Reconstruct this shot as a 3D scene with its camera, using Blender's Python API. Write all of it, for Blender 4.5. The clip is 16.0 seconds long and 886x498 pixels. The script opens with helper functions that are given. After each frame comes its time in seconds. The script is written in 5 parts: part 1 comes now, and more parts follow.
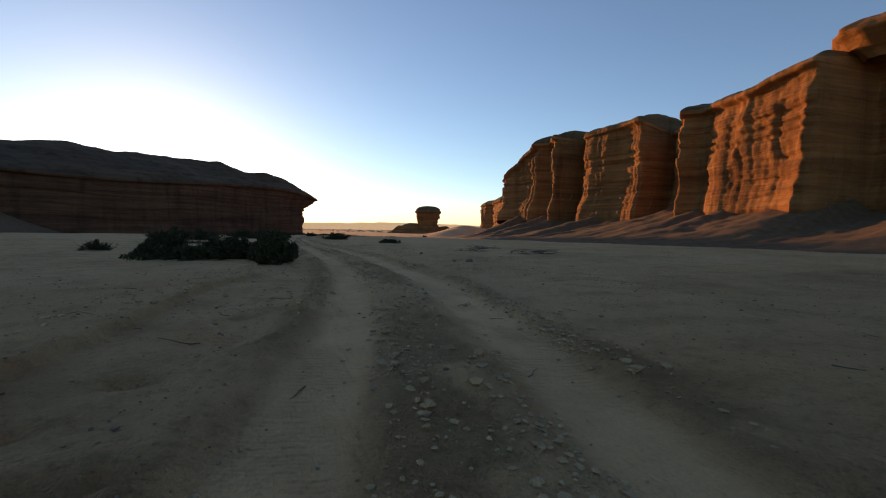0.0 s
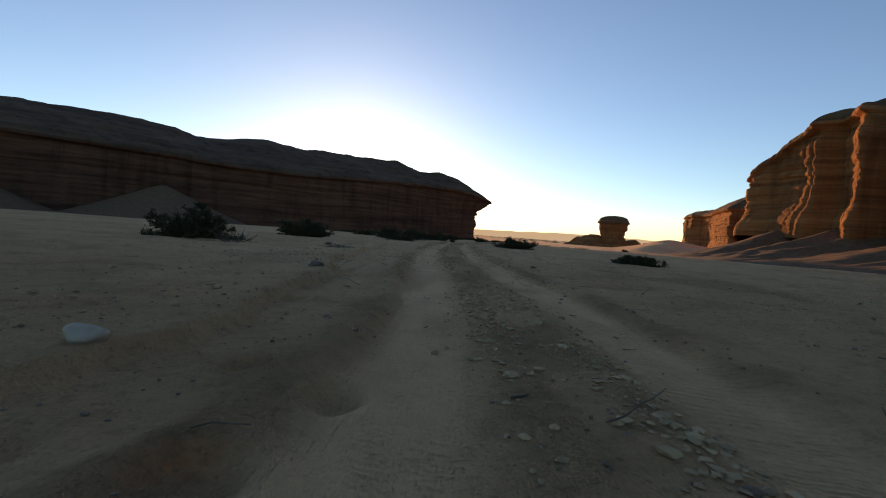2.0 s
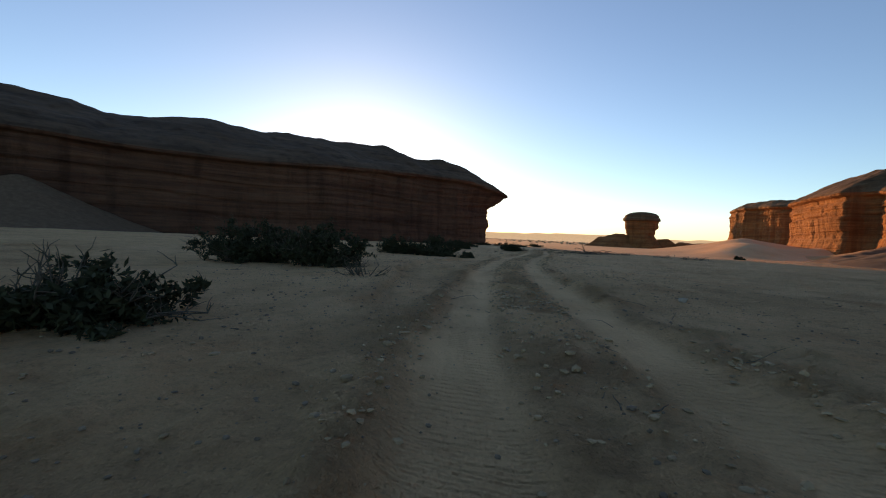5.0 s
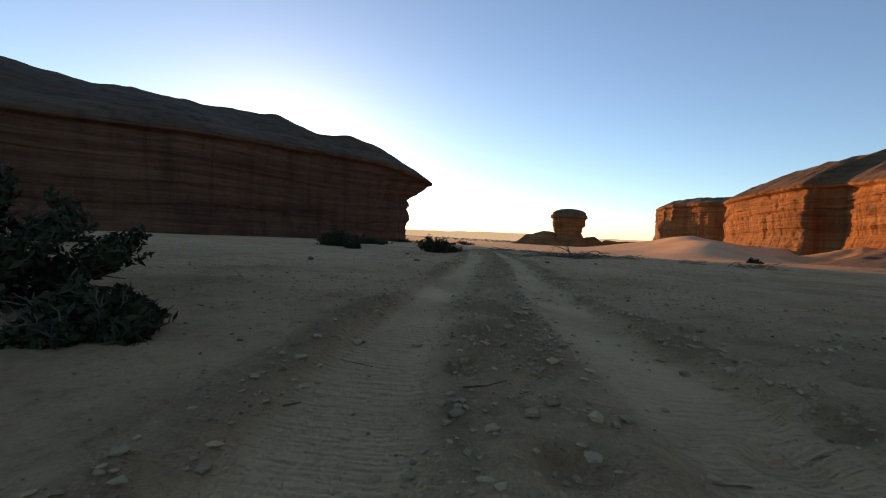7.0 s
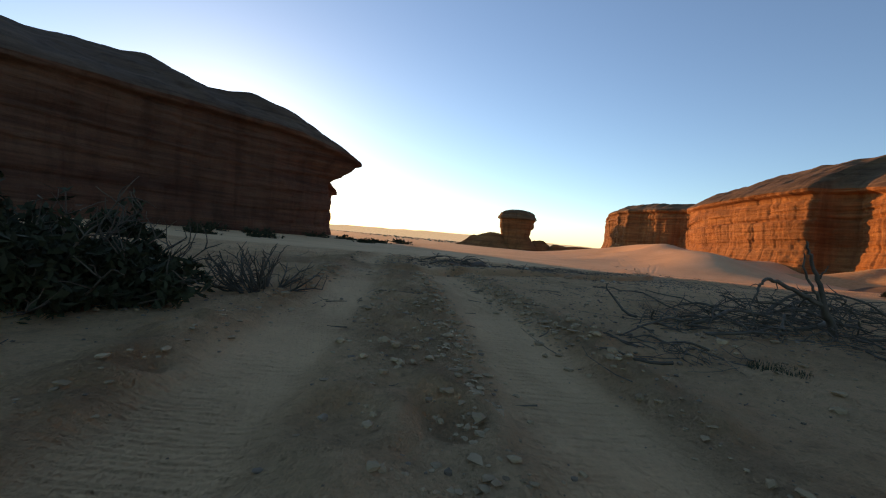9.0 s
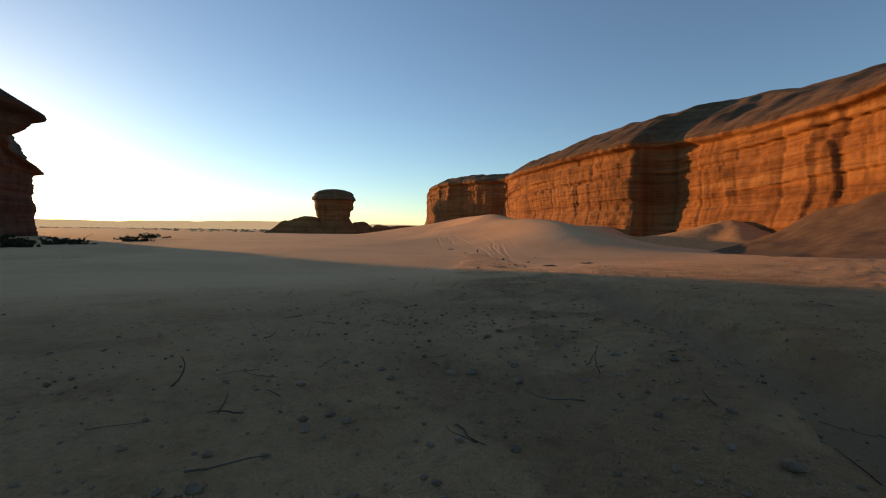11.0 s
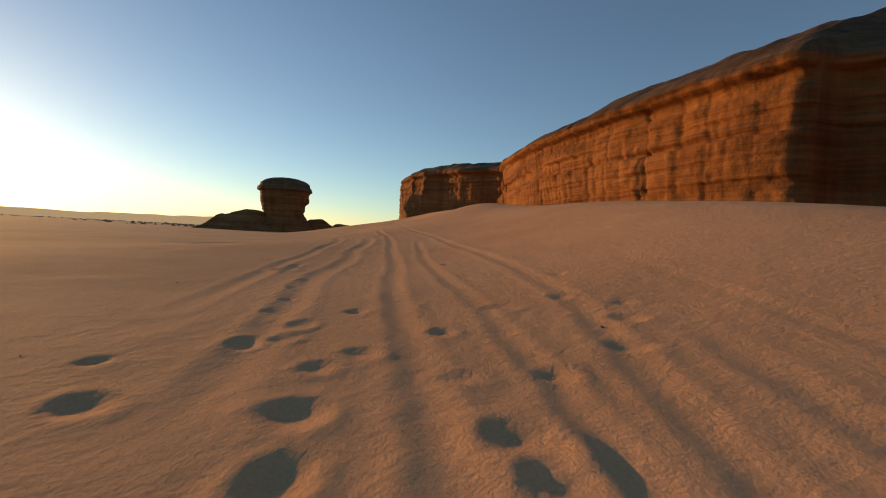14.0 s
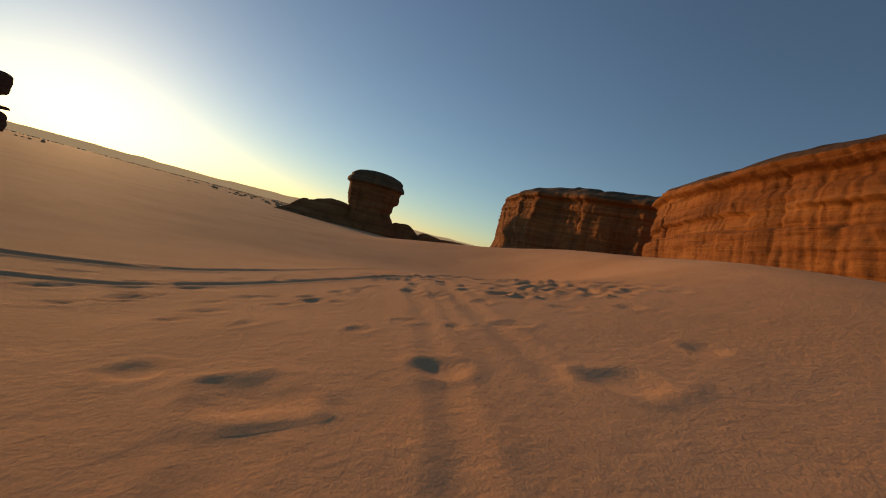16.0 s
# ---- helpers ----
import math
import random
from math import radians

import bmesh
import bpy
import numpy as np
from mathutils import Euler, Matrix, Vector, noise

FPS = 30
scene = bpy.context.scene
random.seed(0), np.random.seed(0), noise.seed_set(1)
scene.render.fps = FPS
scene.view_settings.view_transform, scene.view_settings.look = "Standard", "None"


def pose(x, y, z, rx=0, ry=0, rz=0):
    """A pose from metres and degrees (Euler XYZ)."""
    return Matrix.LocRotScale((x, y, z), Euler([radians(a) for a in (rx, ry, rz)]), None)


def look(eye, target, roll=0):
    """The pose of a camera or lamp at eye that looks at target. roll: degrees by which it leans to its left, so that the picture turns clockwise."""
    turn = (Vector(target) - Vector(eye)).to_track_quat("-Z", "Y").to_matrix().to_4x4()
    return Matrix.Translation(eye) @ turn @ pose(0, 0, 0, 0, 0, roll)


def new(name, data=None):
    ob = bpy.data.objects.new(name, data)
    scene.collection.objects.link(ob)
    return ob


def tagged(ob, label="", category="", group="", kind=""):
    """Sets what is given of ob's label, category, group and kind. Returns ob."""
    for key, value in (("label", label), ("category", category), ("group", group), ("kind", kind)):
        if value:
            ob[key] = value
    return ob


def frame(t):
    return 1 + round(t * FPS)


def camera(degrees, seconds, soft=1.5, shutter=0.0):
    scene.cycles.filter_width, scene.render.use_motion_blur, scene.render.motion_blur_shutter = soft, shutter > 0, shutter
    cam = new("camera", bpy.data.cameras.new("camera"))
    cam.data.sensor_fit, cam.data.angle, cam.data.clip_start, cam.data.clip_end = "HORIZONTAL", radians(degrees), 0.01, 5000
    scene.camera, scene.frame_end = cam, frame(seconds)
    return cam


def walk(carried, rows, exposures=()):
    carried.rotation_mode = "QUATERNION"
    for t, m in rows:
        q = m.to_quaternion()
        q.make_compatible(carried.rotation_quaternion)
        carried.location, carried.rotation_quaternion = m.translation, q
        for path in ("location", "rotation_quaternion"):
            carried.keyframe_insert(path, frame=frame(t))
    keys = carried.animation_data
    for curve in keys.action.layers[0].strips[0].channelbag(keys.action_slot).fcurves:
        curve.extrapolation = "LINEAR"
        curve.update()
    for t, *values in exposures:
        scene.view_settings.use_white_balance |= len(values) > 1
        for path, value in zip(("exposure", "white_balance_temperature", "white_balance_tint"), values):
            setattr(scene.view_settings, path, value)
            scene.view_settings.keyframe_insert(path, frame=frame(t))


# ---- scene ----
cam = camera(89.5, 16.0, soft=1.1, shutter=0.02)
PATH = [
    (0, (2.032, -57.38, 2.93), (3.426, -53.634, 2.766), 0.9),
    (0.5, (3.268, -51.674, 2.698), (4.36, -47.832, 2.524), -0.5),
    (1, (3.94, -46.026, 2.642), (4.604, -42.084, 2.482), -0.3),
    (1.5, (4.196, -40.324, 2.51), (4.464, -36.336, 2.36), 1.3),
    (2, (4.178, -34.602, 2.462), (4.096, -30.606, 2.316), 4),
    (2.5, (4.064, -28.846, 2.392), (3.716, -24.862, 2.264), 5.1),
    (3, (3.85, -23.074, 2.434), (3.336, -19.11, 2.306), 5.4),
    (5.3, (3.466, 3.228, 2.47), (3.452, 7.228, 2.352), 2.5),
    (5.5, (3.58, 5.488, 2.414), (3.64, 9.486, 2.294), 2.6),
    (6, (4.162, 11.038, 2.194), (4.382, 15.032, 2.078), 2.5),
    (6.5, (4.964, 16.456, 2.076), (5.334, 20.438, 1.956), 2.7),
    (7, (5.972, 21.76, 2.062), (6.522, 25.722, 1.956), 2.9),
    (7.5, (7.126, 26.912, 1.988), (7.85, 30.844, 1.886), 3),
    (8, (8.268, 32.05, 2.006), (9.098, 35.962, 1.908), 3.1),
    (8.5, (9.544, 37.224, 1.996), (10.442, 41.122, 1.914), 3.9),
    (9, (11.082, 42.182, 1.958), (12.134, 46.04, 1.878), 5.3),
    (9.5, (13.092, 46.82, 2.26), (14.402, 50.598, 2.17), 4.9),
    (10, (15.594, 51.02, 2.622), (17.286, 54.642, 2.518), 4.8),
    (10.2, (16.8, 52.592, 2.582), (18.688, 56.116, 2.472), 4.3),
    (12.3, (31.71, 68.434, 1.498), (34.412, 71.378, 1.312), -2.3),
    (12.5, (33.292, 70.156, 1.502), (35.95, 73.14, 1.346), -0.6),
    (13, (37.528, 74.892, 1.46), (40.154, 77.906, 1.344), 4.9),
    (13.5, (41.64, 79.658, 1.218), (44.264, 82.676, 1.106), 5.1),
    (14, (45.28, 84.68, 1.802), (47.82, 87.768, 1.698), 3),
    (14.5, (48.616, 89.88, 1.846), (51.096, 93.016, 1.776), 8),
    (15, (51.732, 95.1, 2.016), (54.122, 98.308, 1.986), 10.3),
    (15.5, (54.726, 100.338, 2.434), (56.916, 103.686, 2.43), 12.3),
    (16, (57.686, 105.71, 3.092), (59.574, 109.236, 3.046), 14.7),
]
walk(cam, [(t, look(eye, target, roll)) for t, eye, target, roll in PATH],
     exposures=[(0, 1.22, 14800, 26), (8.5, 1.5, 15000, 25), (12, 1.0, 15000, 18), (14.5, 0.7, 17000, 20), (16, 0.35, 16500, 20)])

# ---- world, sun ----
SUN_BEARING, SUN_HEIGHT = -12.5, 6.4      # degrees from +y towards +x, and above the horizon
world = bpy.data.worlds.new("sky")
scene.world = world
world.use_nodes = True
wn = world.node_tree.nodes
sky = wn.new("ShaderNodeTexSky")
sky.sky_type = "NISHITA"
sky.sun_disc = False
sky.sun_elevation = radians(SUN_HEIGHT)
sky.sun_rotation = radians(SUN_BEARING)
sky.altitude = 200
sky.air_density, sky.dust_density, sky.ozone_density = 0.85, 0.22, 4.9
wn["Background"].inputs["Strength"].default_value = 0.15
world.node_tree.links.new(sky.outputs[0], wn["Background"].inputs["Color"])

sun = new("sun", bpy.data.lights.new("sun", "SUN"))
sun.data.energy, sun.data.angle, sun.data.color = 1.7, radians(0.7), (1.0, 0.71, 0.48)
a, e = radians(SUN_BEARING), radians(SUN_HEIGHT)
sun.matrix_world = look((90 * math.sin(a) * math.cos(e), 90 * math.cos(a) * math.cos(e), 90 * math.sin(e)), (0, 0, 0))


# ---- noise ----
PERM = np.random.default_rng(5).permutation(4096)


def lattice(ix, iy, iz):
    return PERM[(PERM[(PERM[ix & 4095] + iy) & 4095] + iz) & 4095] / 4095.0


def vnoise(x, y, z=0.0):
    """Smooth noise from -1 to 1 on arrays."""
    x, y, z = np.broadcast_arrays(np.asarray(x, float), np.asarray(y, float), np.asarray(z, float))
    fx, fy, fz = np.floor(x), np.floor(y), np.floor(z)
    ix, iy, iz = fx.astype(int), fy.astype(int), fz.astype(int)
    u, v, w = x - fx, y - fy, z - fz
    u, v, w = (q * q * q * (q * (q * 6 - 15) + 10) for q in (u, v, w))
    out = 0.0
    for dx, wx in ((0, 1 - u), (1, u)):
        for dy, wy in ((0, 1 - v), (1, v)):
            for dz, wz in ((0, 1 - w), (1, w)):
                out = out + wx * wy * wz * lattice(ix + dx, iy + dy, iz + dz)
    return out * 2 - 1


def fbm(x, y, z=0.0, octaves=4, gain=0.5):
    total, amp = 0.0, 1.0
    for n in range(octaves):
        k = 2.03 ** n
        total = total + amp * vnoise(np.asarray(x) * k + 17.3 * n, np.asarray(y) * k - 9.1 * n, np.asarray(z) * k + 3.7 * n)
        amp *= gain
    return total


def smooth(a, b, x):
    t = np.clip((np.asarray(x, float) - a) / (b - a), 0, 1)
    return t * t * (3 - 2 * t)


# ---- materials ----
def material(name, rough=0.9, spec=0.2):
    mat = bpy.data.materials.new(name)
    mat.use_nodes = True
    nt = mat.node_tree
    bsdf = nt.nodes["Principled BSDF"]
    bsdf.inputs["Roughness"].default_value = rough
    bsdf.inputs["Specular IOR Level"].default_value = spec
    return mat, nt, bsdf


ROCK_UNIT = 2.0      # the rock plan is drawn in units of two metres


def coords(nt, scale=(1, 1, 1)):
    geo = nt.nodes.new("ShaderNodeNewGeometry")
    mp = nt.nodes.new("ShaderNodeMapping")
    mp.inputs["Scale"].default_value = scale
    nt.links.new(geo.outputs["Position"], mp.inputs["Vector"])
    return mp.outputs[0]


def noise_tex(nt, scale, detail=6.0, rough=0.6, stretch=(1, 1, 1), distort=0.0):
    n = nt.nodes.new("ShaderNodeTexNoise")
    n.inputs["Scale"].default_value = scale
    n.inputs["Detail"].default_value = detail
    n.inputs["Roughness"].default_value = rough
    n.inputs["Distortion"].default_value = distort
    nt.links.new(coords(nt, stretch), n.inputs["Vector"])
    return n.outputs["Fac"]


def ramp(nt, fac, stops):
    r = nt.nodes.new("ShaderNodeValToRGB")
    el = r.color_ramp.elements
    while len(el) < len(stops):
        el.new(0.5)
    for e_, (p, c) in zip(el, stops):
        e_.position, e_.color = p, (*c, 1) if len(c) == 3 else c
    nt.links.new(fac, r.inputs["Fac"])
    return r.outputs["Color"]


def mix(nt, kind, fac, a_, b_):
    m_ = nt.nodes.new("ShaderNodeMix")
    m_.data_type, m_.blend_type = "RGBA", kind
    for key, val in (("Factor", fac), ("A", a_), ("B", b_)):
        sock = [i for i in m_.inputs if i.name == key and (key == "Factor" and i.type == "VALUE" or i.type == "RGBA")][0]
        if isinstance(val, (int, float)):
            sock.default_value = val
        elif isinstance(val, tuple):
            sock.default_value = (*val, 1)
        else:
            nt.links.new(val, sock)
    return [o for o in m_.outputs if o.type == "RGBA"][0]


def bump(nt, bsdf, layers):
    last = None
    for height, strength, distance in layers:
        b_ = nt.nodes.new("ShaderNodeBump")
        b_.inputs["Strength"].default_value = strength
        b_.inputs["Distance"].default_value = distance
        nt.links.new(height, b_.inputs["Height"])
        if last:
            nt.links.new(last, b_.inputs["Normal"])
        last = b_.outputs["Normal"]
    nt.links.new(last, bsdf.inputs["Normal"])


def rock_material(name, dark, mid, light, strata=1.0):
    mat, nt, bsdf = material(name, 0.92, 0.15)
    k = 1 / ROCK_UNIT
    beds = noise_tex(nt, k, 5, 0.65, (0.05, 0.05, 1.6), 0.4)
    beds2 = noise_tex(nt, k, 3, 0.6, (0.25, 0.25, 7.0), 0.3)
    runs = noise_tex(nt, k, 5, 0.6, (0.9, 0.9, 0.08), 0.3)
    blot = noise_tex(nt, 0.35 * k, 6, 0.6)
    grain = noise_tex(nt, 9.0 * k, 6, 0.7)
    c = ramp(nt, beds, [(0.30, dark), (0.5, mid), (0.72, light)])
    c = mix(nt, "MULTIPLY", 0.55, c, ramp(nt, beds2, [(0.36, (0.62, 0.58, 0.55)), (0.5, (1, 1, 1)), (0.7, (1.12, 1.08, 1.0))]))
    c = mix(nt, "MULTIPLY", 0.7, c, ramp(nt, runs, [(0.33, (0.55, 0.5, 0.47)), (0.5, (1, 1, 1)), (0.7, (1.1, 1.05, 1.0))]))
    c = mix(nt, "MULTIPLY", 0.6, c, ramp(nt, blot, [(0.35, (0.7, 0.68, 0.68)), (0.6, (1.1, 1.08, 1.05))]))
    c = mix(nt, "MULTIPLY", 0.4, c, ramp(nt, grain, [(0.3, (0.7, 0.7, 0.7)), (0.7, (1.2, 1.2, 1.2))]))
    nt.links.new(c, bsdf.inputs["Base Color"])
    bump(nt, bsdf, [(beds2, 0.5 * strata, 0.24), (runs, 0.35, 0.20), (noise_tex(nt, 1.1, 8, 0.65), 0.6, 0.28), (grain, 0.5, 0.06)])
    return mat


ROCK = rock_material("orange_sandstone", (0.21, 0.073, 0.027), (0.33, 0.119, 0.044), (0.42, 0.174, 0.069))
# Darkened copy of the orange sandstone, with the mesa's shade in its colour.
ROCK_SHADED = rock_material("shade_darkened_sandstone", (0.08, 0.030, 0.019), (0.13, 0.052, 0.031), (0.175, 0.075, 0.045))
CAP = rock_material("weathered_cap_rubble", (0.105, 0.055, 0.03), (0.17, 0.09, 0.048), (0.24, 0.135, 0.074), 0.2)
# Darker copy of the cap rubble for the mesa top.
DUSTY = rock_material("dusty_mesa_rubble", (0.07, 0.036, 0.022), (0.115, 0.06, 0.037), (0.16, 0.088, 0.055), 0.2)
# Air haze put into the material: pale rock colours plus a faint glow.
PALE = rock_material("escarpment_haze_glow", (0.50, 0.42, 0.32), (0.56, 0.47, 0.36), (0.60, 0.51, 0.40), 0.1)
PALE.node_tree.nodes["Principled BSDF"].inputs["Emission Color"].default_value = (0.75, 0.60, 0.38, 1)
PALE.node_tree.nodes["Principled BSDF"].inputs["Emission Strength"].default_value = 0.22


def maths(nt, op, a_, b_):
    m_ = nt.nodes.new("ShaderNodeMath")
    m_.operation = op
    for sock, val in zip(m_.inputs, (a_, b_)):
        if isinstance(val, (int, float)):
            sock.default_value = val
        else:
            nt.links.new(val, sock)
    return m_.outputs[0]


def wave_tex(nt, scale, distort, detail_scale, turn=0.0):
    w = nt.nodes.new("ShaderNodeTexWave")
    w.wave_type, w.bands_direction = "BANDS", "Y"
    w.inputs["Scale"].default_value = scale
    w.inputs["Distortion"].default_value = distort
    w.inputs["Detail"].default_value = 3.0
    w.inputs["Detail Scale"].default_value = detail_scale
    mp = nt.nodes.new("ShaderNodeMapping")
    mp.inputs["Rotation"].default_value = (0, 0, turn)
    geo = nt.nodes.new("ShaderNodeNewGeometry")
    nt.links.new(geo.outputs["Position"], mp.inputs["Vector"])
    nt.links.new(mp.outputs[0], w.inputs["Vector"])
    return w.outputs["Fac"]


def field(nt, name):
    att = nt.nodes.new("ShaderNodeAttribute")
    att.attribute_name = name
    return att.outputs["Fac"]


def sand_material():
    mat, nt, bsdf = material("pale_desert_sand", 0.95, 0.1)
    worn, crust, calm, wash, ripple = (field(nt, k) for k in ("worn", "crust", "calm", "wash", "ripple"))
    still = maths(nt, "SUBTRACT", 1.0, maths(nt, "MULTIPLY", calm, 0.85))
    rest = maths(nt, "MULTIPLY", still, maths(nt, "SUBTRACT", 1.0, maths(nt, "MULTIPLY", worn, 0.65)))
    big = noise_tex(nt, 0.15, 6, 0.6)
    mid = noise_tex(nt, 1.1, 7, 0.65)
    fine = noise_tex(nt, 55.0, 5, 0.8)
    grit = noise_tex(nt, 9.0, 7, 0.72)
    specks = noise_tex(nt, 24.0, 3, 0.6)
    rusty = noise_tex(nt, 0.5, 5, 0.6)
    c = ramp(nt, big, [(0.3, (0.63, 0.32, 0.165)), (0.5, (0.72, 0.372, 0.195)), (0.7, (0.76, 0.41, 0.225))])
    c = mix(nt, "MULTIPLY", maths(nt, "MULTIPLY", still, 0.75), c, ramp(nt, mid, [(0.34, (0.82, 0.77, 0.74)), (0.5, (1.06, 1.05, 1.04)), (0.7, (1.2, 1.2, 1.2))]))
    c = mix(nt, "MULTIPLY", maths(nt, "MULTIPLY", rest, 0.6), c, ramp(nt, grit, [(0.3, (0.6, 0.57, 0.55)), (0.47, (1.06, 1.06, 1.06)), (0.7, (1.25, 1.25, 1.25))]))
    c = mix(nt, "MULTIPLY", maths(nt, "MULTIPLY", still, 0.5), c, ramp(nt, specks, [(0.30, (0.45, 0.42, 0.4)), (0.38, (1, 1, 1)), (0.68, (1, 1, 1)), (0.74, (1.35, 1.35, 1.35))]))
    c = mix(nt, "MULTIPLY", maths(nt, "MULTIPLY", still, 0.6), c, ramp(nt, rusty, [(0.55, (1, 1, 1)), (0.72, (0.95, 0.74, 0.65))]))
    c = mix(nt, "MULTIPLY", 0.5, c, ramp(nt, fine, [(0.32, (0.72, 0.7, 0.68)), (0.5, (1.03, 1.03, 1.03)), (0.68, (1.25, 1.25, 1.25))]))
    c = mix(nt, "MIX", maths(nt, "MULTIPLY", worn, 0.3), c, (0.74, 0.39, 0.21))
    c = mix(nt, "MIX", maths(nt, "MULTIPLY", wash, 0.75), c, (0.62, 0.32, 0.18))
    crumbs = ramp(nt, noise_tex(nt, 5.0, 6, 0.7), [(0.38, (0.14, 0.09, 0.068)), (0.48, (0.32, 0.20, 0.14)), (0.6, (0.52, 0.34, 0.235))])
    c = mix(nt, "MIX", maths(nt, "MULTIPLY", crust, 0.06), c, crumbs)
    nt.links.new(c, bsdf.inputs["Base Color"])
    seam = ramp(nt, noise_tex(nt, 0.9, 3, 0.5, (1.6, 0.5, 1)), [(0.42, (0, 0, 0)), (0.58, (1, 1, 1))])
    tread = maths(nt, "MULTIPLY", maths(nt, "MULTIPLY", worn, seam), wave_tex(nt, 4.2, 2.6, 1.2, 0.25))
    streak = maths(nt, "MULTIPLY", worn, noise_tex(nt, 5.0, 4, 0.6, (1.5, 0.12, 1)))
    lumps = maths(nt, "MULTIPLY", rest, mid)
    clods = maths(nt, "MULTIPLY", maths(nt, "ADD", maths(nt, "MULTIPLY", rest, 0.7), crust), grit)
    waves = maths(nt, "MULTIPLY", ripple, wave_tex(nt, 1.1, 4.0, 0.6, 0.9))
    bump(nt, bsdf, [(wave_tex(nt, 1.6, 6.0, 0.4, 0.5), 0.09, 0.014), (noise_tex(nt, 3.0, 5, 0.6, (1, 2.2, 1)), 0.08, 0.03), (waves, 0.8, 0.07), (tread, 0.8, 0.045), (streak, 0.7, 0.10), (lumps, 0.9, 0.2), (clods, 1.0, 0.26), (fine, 0.22, 0.007)])
    return mat


SAND = sand_material()


def plain(name, stops, scale, rough=0.85, bumps=0.4):
    mat, nt, bsdf = material(name, rough, 0.2)
    n = noise_tex(nt, scale, 5, 0.6)
    info = nt.nodes.new("ShaderNodeNewGeometry")
    c = ramp(nt, n, stops)
    c = mix(nt, "MULTIPLY", 0.5, c, ramp(nt, info.outputs["Random Per Island"], [(0.0, (0.6, 0.6, 0.6)), (1.0, (1.3, 1.3, 1.3))]))
    nt.links.new(c, bsdf.inputs["Base Color"])
    bump(nt, bsdf, [(n, bumps, 0.02)])
    return mat


# Red-brown sand, darkened further to carry the shade lying on the talus.
TALUS = plain("shaded_red_brown_talus_sand", [(0.3, (0.14, 0.074, 0.042)), (0.5, (0.18, 0.097, 0.055)), (0.7, (0.23, 0.13, 0.075))], 1.3, 0.95)
# Orange sand lightened in colour to look sunlit on the backlit cones.
SLUMP = plain("sunlit_orange_slumped_sand", [(0.3, (0.44, 0.22, 0.10)), (0.5, (0.51, 0.26, 0.122)), (0.7, (0.58, 0.31, 0.15))], 2.5, 0.95, 0.2)
# Slumped sand with the mesa's shade darkened into its colour.
SHADE_SLUMP = plain("shade_darkened_slumped_sand", [(0.3, (0.13, 0.066, 0.038)), (0.5, (0.165, 0.085, 0.05)), (0.7, (0.20, 0.11, 0.065))], 1.6, 0.95)
STONE = plain("mixed_pebbles", [(0.3, (0.11, 0.064, 0.044)), (0.7, (0.30, 0.20, 0.135))], 6.0)
CLOD = plain("dark_crust_clods", [(0.3, (0.26, 0.15, 0.085)), (0.7, (0.52, 0.31, 0.17))], 5.0)
LEAF = plain("dark_olive_leaves", [(0.3, (0.022, 0.027, 0.012)), (0.7, (0.05, 0.055, 0.026))], 8.0, 0.8)
TWIG = plain("grey_brown_twigs", [(0.3, (0.07, 0.05, 0.035)), (0.7, (0.15, 0.115, 0.085))], 9.0)
DRY = plain("bleached_dry_twigs", [(0.3, (0.2, 0.145, 0.1)), (0.7, (0.36, 0.28, 0.2))], 9.0)
# Scrub green lightened to carry the haze over the backlit plain.
SCRUB = plain("hazed_scrub_green", [(0.3, (0.19, 0.175, 0.10)), (0.7, (0.30, 0.27, 0.17))], 0.4)


# ---- mesh helpers ----
def mesh_of(name, verts, faces, mat, smooth_shade=True, unit=1.0):
    me = bpy.data.meshes.new(name)
    verts = np.asarray(verts, np.float32) * unit
    faces = np.asarray(faces, np.int32)
    k = faces.shape[1]
    me.vertices.add(len(verts))
    me.vertices.foreach_set("co", verts.ravel())
    me.loops.add(faces.size)
    me.loops.foreach_set("vertex_index", faces.ravel())
    me.polygons.add(len(faces))
    me.polygons.foreach_set("loop_start", np.arange(0, faces.size, k, dtype=np.int32))
    me.polygons.foreach_set("use_smooth", np.full(len(faces), smooth_shade))
    me.update(calc_edges=True)
    me.validate()
    me.materials.append(mat)
    return me


def grid_faces(rows, cols, flip=False):
    i = np.arange(rows - 1)[:, None] * cols + np.arange(cols - 1)[None, :]
    q = np.stack([i, i + 1, i + cols + 1, i + cols], -1).reshape(-1, 4)
    return q[:, ::-1] if flip else q


def child(name, me, parent, label=""):
    ob = new(name, me)
    ob.parent = parent
    return tagged(ob, label=label)


# ---- ground ----
def poly(points):
    p = np.asarray(points, float)
    return p[:, 0], p[:, 1]


def along(points, y, soft=2.0):
    """Smoothed x of a line given as (y, x) stations."""
    ys, xs = poly(points)
    y = np.asarray(y, float)
    k = np.linspace(-1.9, 1.9, 13) * soft
    g = np.exp(-(k / soft) ** 2)
    return sum(w * np.interp(y + d, ys, xs) for d, w in zip(k, g)) / g.sum()


ROAD = [(-200, -27), (-60, 2.1), (-53.7, 3.3), (-47.1, 4.4), (-42.4, 4.75), (-37.6, 4.83), (-31.1, 4.83), (-26, 4.55), (-19.2, 4.12), (-5, 4.1), (8.2, 4.6),
        (14.6, 5.25), (23, 6.5), (30.2, 8.1), (35.7, 9.65), (40.7, 10.8), (48.3, 12.3), (56.7, 13.6), (78.7, 17.5), (86, 19.7), (120, 27), (500, 90)]
